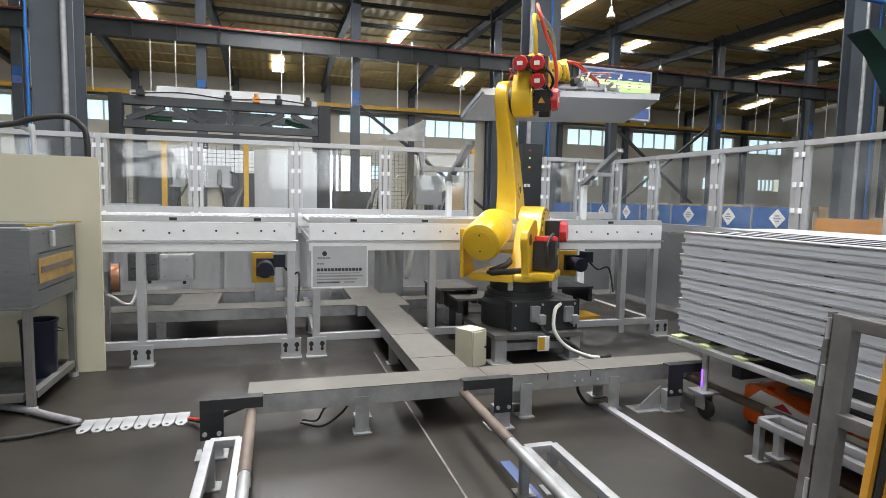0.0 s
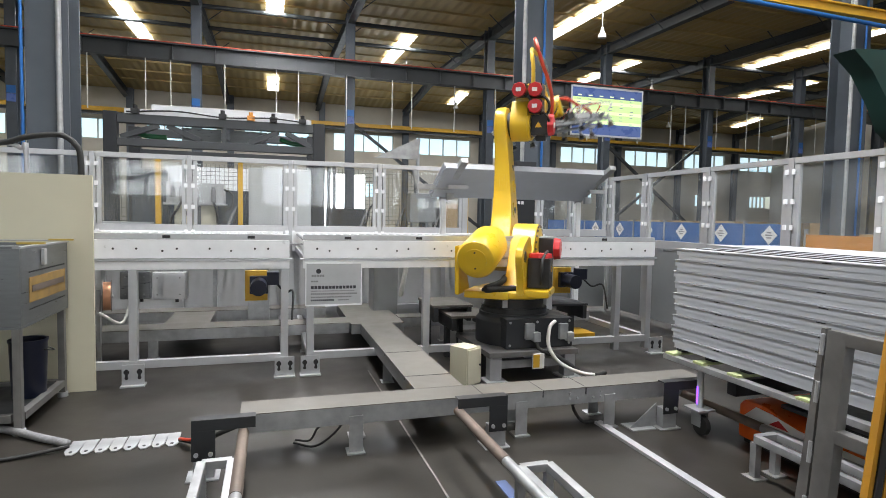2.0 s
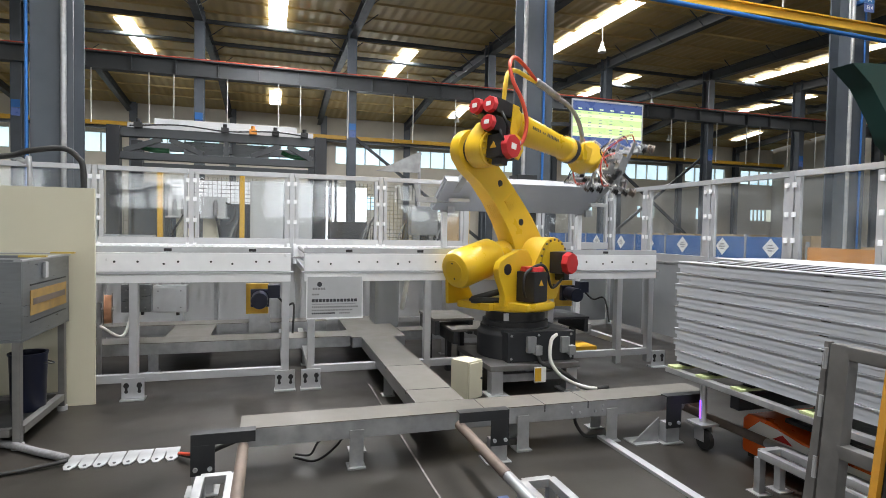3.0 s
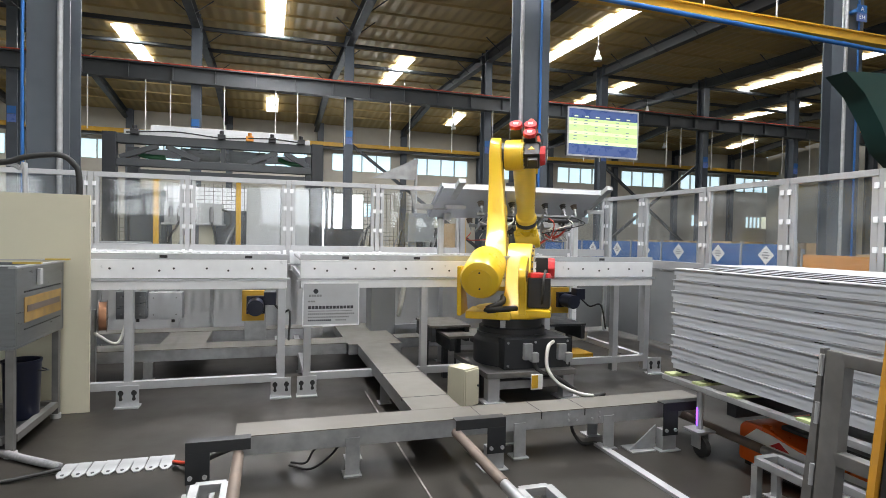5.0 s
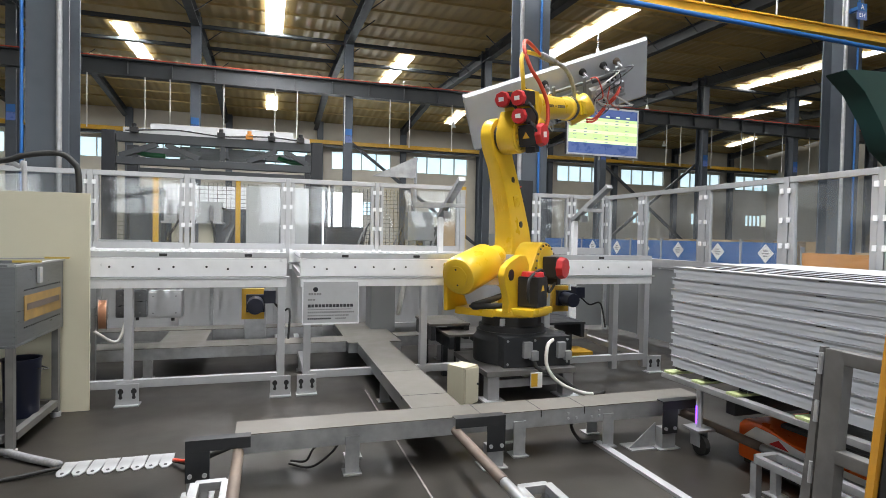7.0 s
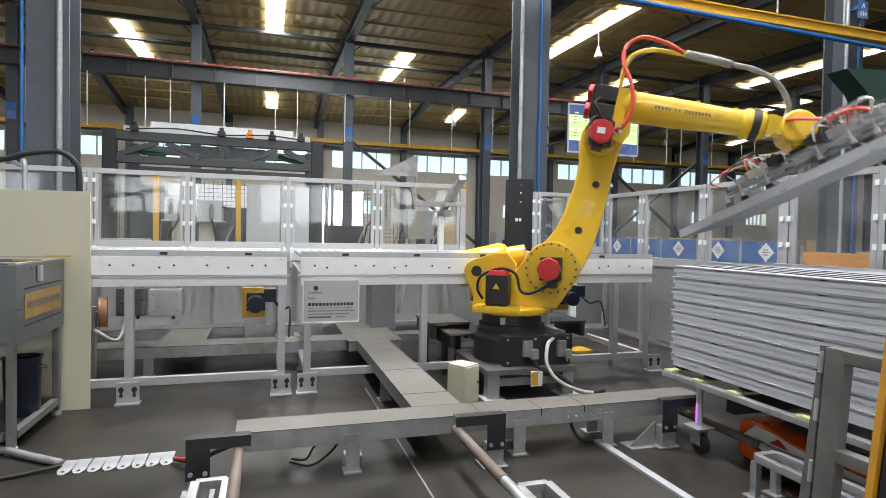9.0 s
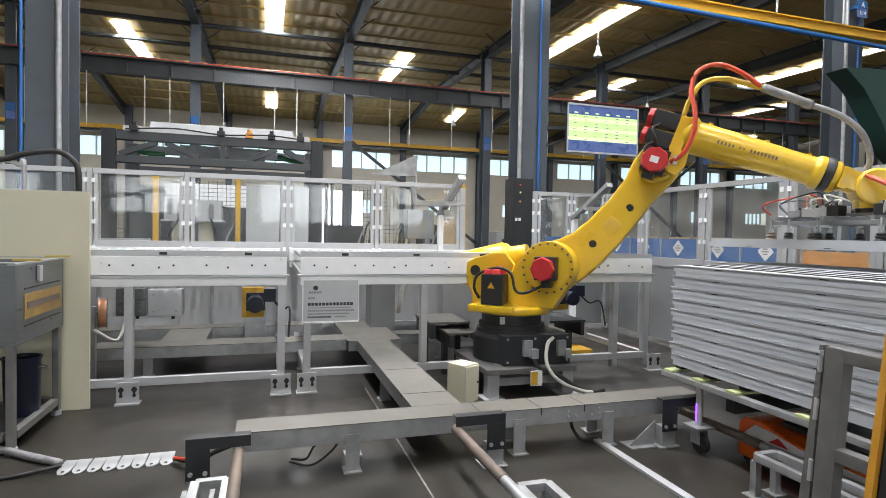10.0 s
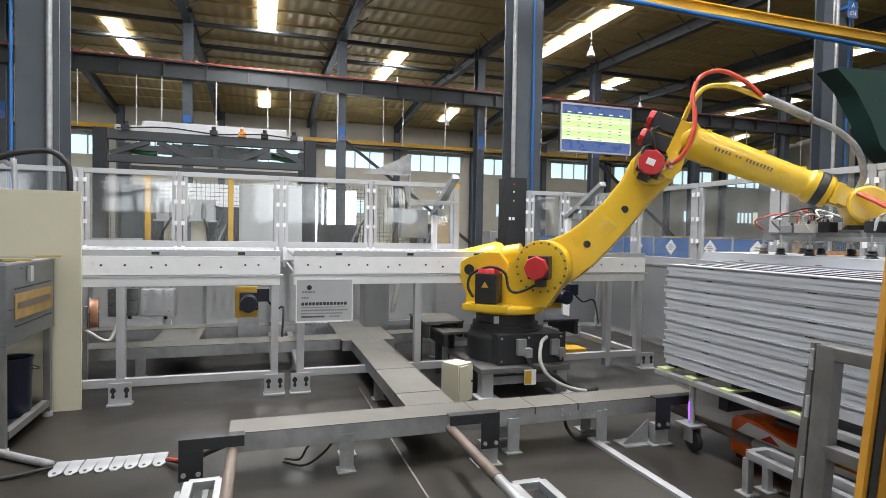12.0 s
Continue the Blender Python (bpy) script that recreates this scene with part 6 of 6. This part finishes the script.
# ---- what moves ----
JOINTS = [  # seconds, base turn, shoulder lean, forearm lift
    (0, 54.0, -1.2, 11), (0.5, 63.2, 26.0, 1), (1, 65.8, 31.1, -9), (1.4, 65.0, 30.2, -10), (1.7, 62.5, 26.0, -6), (2, 54.8, 11.0, 6), (2.2, 45.8, 0.5, 15), (2.5, 35.6, -15.1, 15.3),
    (2.8, 28.0, -33.0, 1.0), (3.0, 27.6, -36.8, -7.7), (3.2, 32.0, -33.8, -15.7), (3.8, 46.0, -12.0, -42.0), (4.4, 57.0, 14.0, -50), (4.8, 60.2, 20.6, -47), (5.5, 61.5, 22.2, -45),
    (5.8, 61.0, 21.4, -42.5), (6, 59.5, 19.0, -34.0), (6.2, 55.2, 4.0, -19.5), (6.3, 53.0, -0.5, -13.0), (6.5, 47.7, -7.2, 0.4), (6.7, 43.3, -12.0, 7.6), (6.8, 41.4, -13.2, 9.4), (7.0, 38.2, -12.0, 9.8), (7.2, 32.6, -11.8, 8.6),
    (8.0, 0, 0, 3), (8.8, -28.7, 13.2, -5.2), (9, -32.7, 18.5, -10.9), (9.2, -34.6, 25.0, -13.5), (9.5, -38.2, 37.6, -16.8), (9.8, -40.4, 43.0, -18.8), (10, -40.2, 43.2, -19.4), (10.5, -39.8, 43.1, -20.4), (11.5, -40.0, 44.3, -22.6), (12, -40.2, 45.0, -23.5)]
SIT = Vector((0, 0.457, 0.889)).normalized()  # upper face of the resting panel
TOOL = [  # seconds, direction from the wrist to the panel, long side of the panel
    (0, (0.05, -0.25, -0.96), (0.99, 0.0, -0.035)), (0.5, (0, -0.4, -0.9), (0.99, -0.05, -0.01)), (1.0, -SIT, (1, 0, 0)), (1.5, -SIT, (1, 0, 0)), (2.0, (0.2, -0.2, -0.95), (1, 0, 0.1)),
    (2.2, (0.5, -0.1, -0.85), (0.8, 0.6, 0.1)), (2.5, (0.75, 0.0, -0.65), (0.35, 0.93, 0.1)), (2.8, (0.9, -0.2, -0.4), (0.3, 0.95, 0.1)), (3.2, (0.95, -0.1, -0.3), (0.3, 0.95, 0)), (3.7, (0.8, 0.3, 0.4), (0.2, 0.95, -0.3)), (4.2, (0.3, 0.5, 0.8), (0.75, 0.6, -0.3)),
    (4.8, SIT, (1, 0, 0)), (5.8, SIT, (1, 0, 0)), (6.2, (-0.05, 0.50, 0.86), (1, 0, 0)), (6.5, (0.05, 0.41, 0.91), (0.97, -0.18, -0.08)), (6.7, (0.05, 0.64, 0.76), (0.94, -0.31, -0.07)), (6.8, (0.05, 0.74, 0.64), (0.93, -0.36, 0.0)), (7.0, (0.0, 0.79, 0.61), (0.89, -0.36, 0.23)),
    (7.2, (-0.08, 0.86, 0.44), (0.72, -0.1, 0.55)), (7.7, (-0.15, 0.95, -0.1), (0.5, 0.1, 0.75)), (8.2, (0.2, 0.75, -0.62), (0.4, -0.5, 0.45)), (8.8, (0.25, -0.35, -0.85), (0.02, -0.86, 0.5)), (9.0, (0.22, -0.30, -0.90), (0.02, -0.9, 0.4)), (9.2, (0.12, -0.2, -0.98), (0.02, -0.95, 0.25)), (9.5, (0, -0.05, -1), (0, -1, 0.06)), (9.9, (0, 0, -1), (0, -1, 0)),
    (12, (0, 0, -1), (0, -1, 0))]
REACH = 0.335


def eased(table, t, n):
    """Smooth values between the rows of a table (monotone cubic)."""
    ts = [r[0] for r in table]
    i = max(0, min(len(ts) - 2, next((k for k in range(len(ts) - 1) if t < ts[k + 1]), len(ts) - 2)))

    def slope(k, j):
        if k == 0 or k == len(ts) - 1:
            return 0.0
        a = (table[k][j] - table[k - 1][j]) / (ts[k] - ts[k - 1])
        b = (table[k + 1][j] - table[k][j]) / (ts[k + 1] - ts[k])
        return 0.0 if a * b <= 0 else 2 * a * b / (a + b)

    h = ts[i + 1] - ts[i]
    u = (t - ts[i]) / h
    out = []
    for j in range(1, n + 1):
        a, b = table[i][j], table[i + 1][j]
        out.append((1 + 2 * u) * (1 - u) ** 2 * a + u * (1 - u) ** 2 * h * slope(i, j) + u * u * (3 - 2 * u) * b + u * u * (u - 1) * h * slope(i + 1, j))
    return out


FLAT = [(t, *Vector(n).normalized(), *Vector(a).normalized()) for t, n, a in TOOL]


def axes(z, x, at):
    z = Vector(z).normalized()
    x = Vector(x)
    x = (x - z * x.dot(z)).normalized()
    m = Matrix((x, z.cross(x), z)).transposed().to_4x4()
    m.translation = at
    return m


def state(t):
    """Poses of the links in the robot's space, and the tool plane."""
    a, b, c = eased(JOINTS, t, 3)
    m1 = pose(0, 0, 0, 0, 0, a)
    m2 = m1 @ pose(J2X, 0, J2Z, 0, b, 0)
    elbow = m2 @ Vector((0, 0, 1.075))
    m3 = Matrix.Translation(elbow) @ pose(0, 0, 0, 0, 0, a) @ pose(0, 0, 0, 0, -c, 0)
    w = m3 @ Vector((1.28, 0, FZ))
    v = eased(FLAT, t, 6)
    tool = axes(v[:3], v[3:], w + Vector(v[:3]).normalized() * REACH)
    side = m3.to_3x3() @ Vector((0, 1, 0))
    z = Vector(v[:3]).normalized()
    y = (side - z * side.dot(z)).normalized()
    mw = Matrix((y.cross(z), y, z)).transposed().to_4x4()
    mw.translation = w
    return m1, m2, m3, mw, tool


def motions():
    steps = [round(0.1 * k, 1) for k in range(121)]
    rows = [state(t) for t in steps]
    for k, ob in enumerate((turret, lower_arm, upper_arm, wrist, gripper)):
        walk(ob, [(t, r[k]) for t, r in zip(steps, rows)])
    home = Matrix.Translation((RX, RY, 0))

    def held_above(t):
        g = home @ state(t)[4]
        return axes(-g.col[2].to_3d(), g.col[0].to_3d(), g.translation)

    def held_below(t):
        g = home @ state(t)[4]
        return axes(g.col[2].to_3d(), g.col[0].to_3d(), g.translation + g.col[2].to_3d() * PT - g.col[0].to_3d() * 0.06)

    put, take = held_above(1.2), held_below(5.8)
    rest = []
    for t in steps:
        if t <= 1.2:
            rest.append((t, held_above(t)))
        elif t < 5.8:
            u = min(1.0, (t - 1.2) / 0.6)
            rest.append((t, put.lerp(take, u)))
        else:
            rest.append((t, held_below(t)))
    walk(carried, rest)


motions()
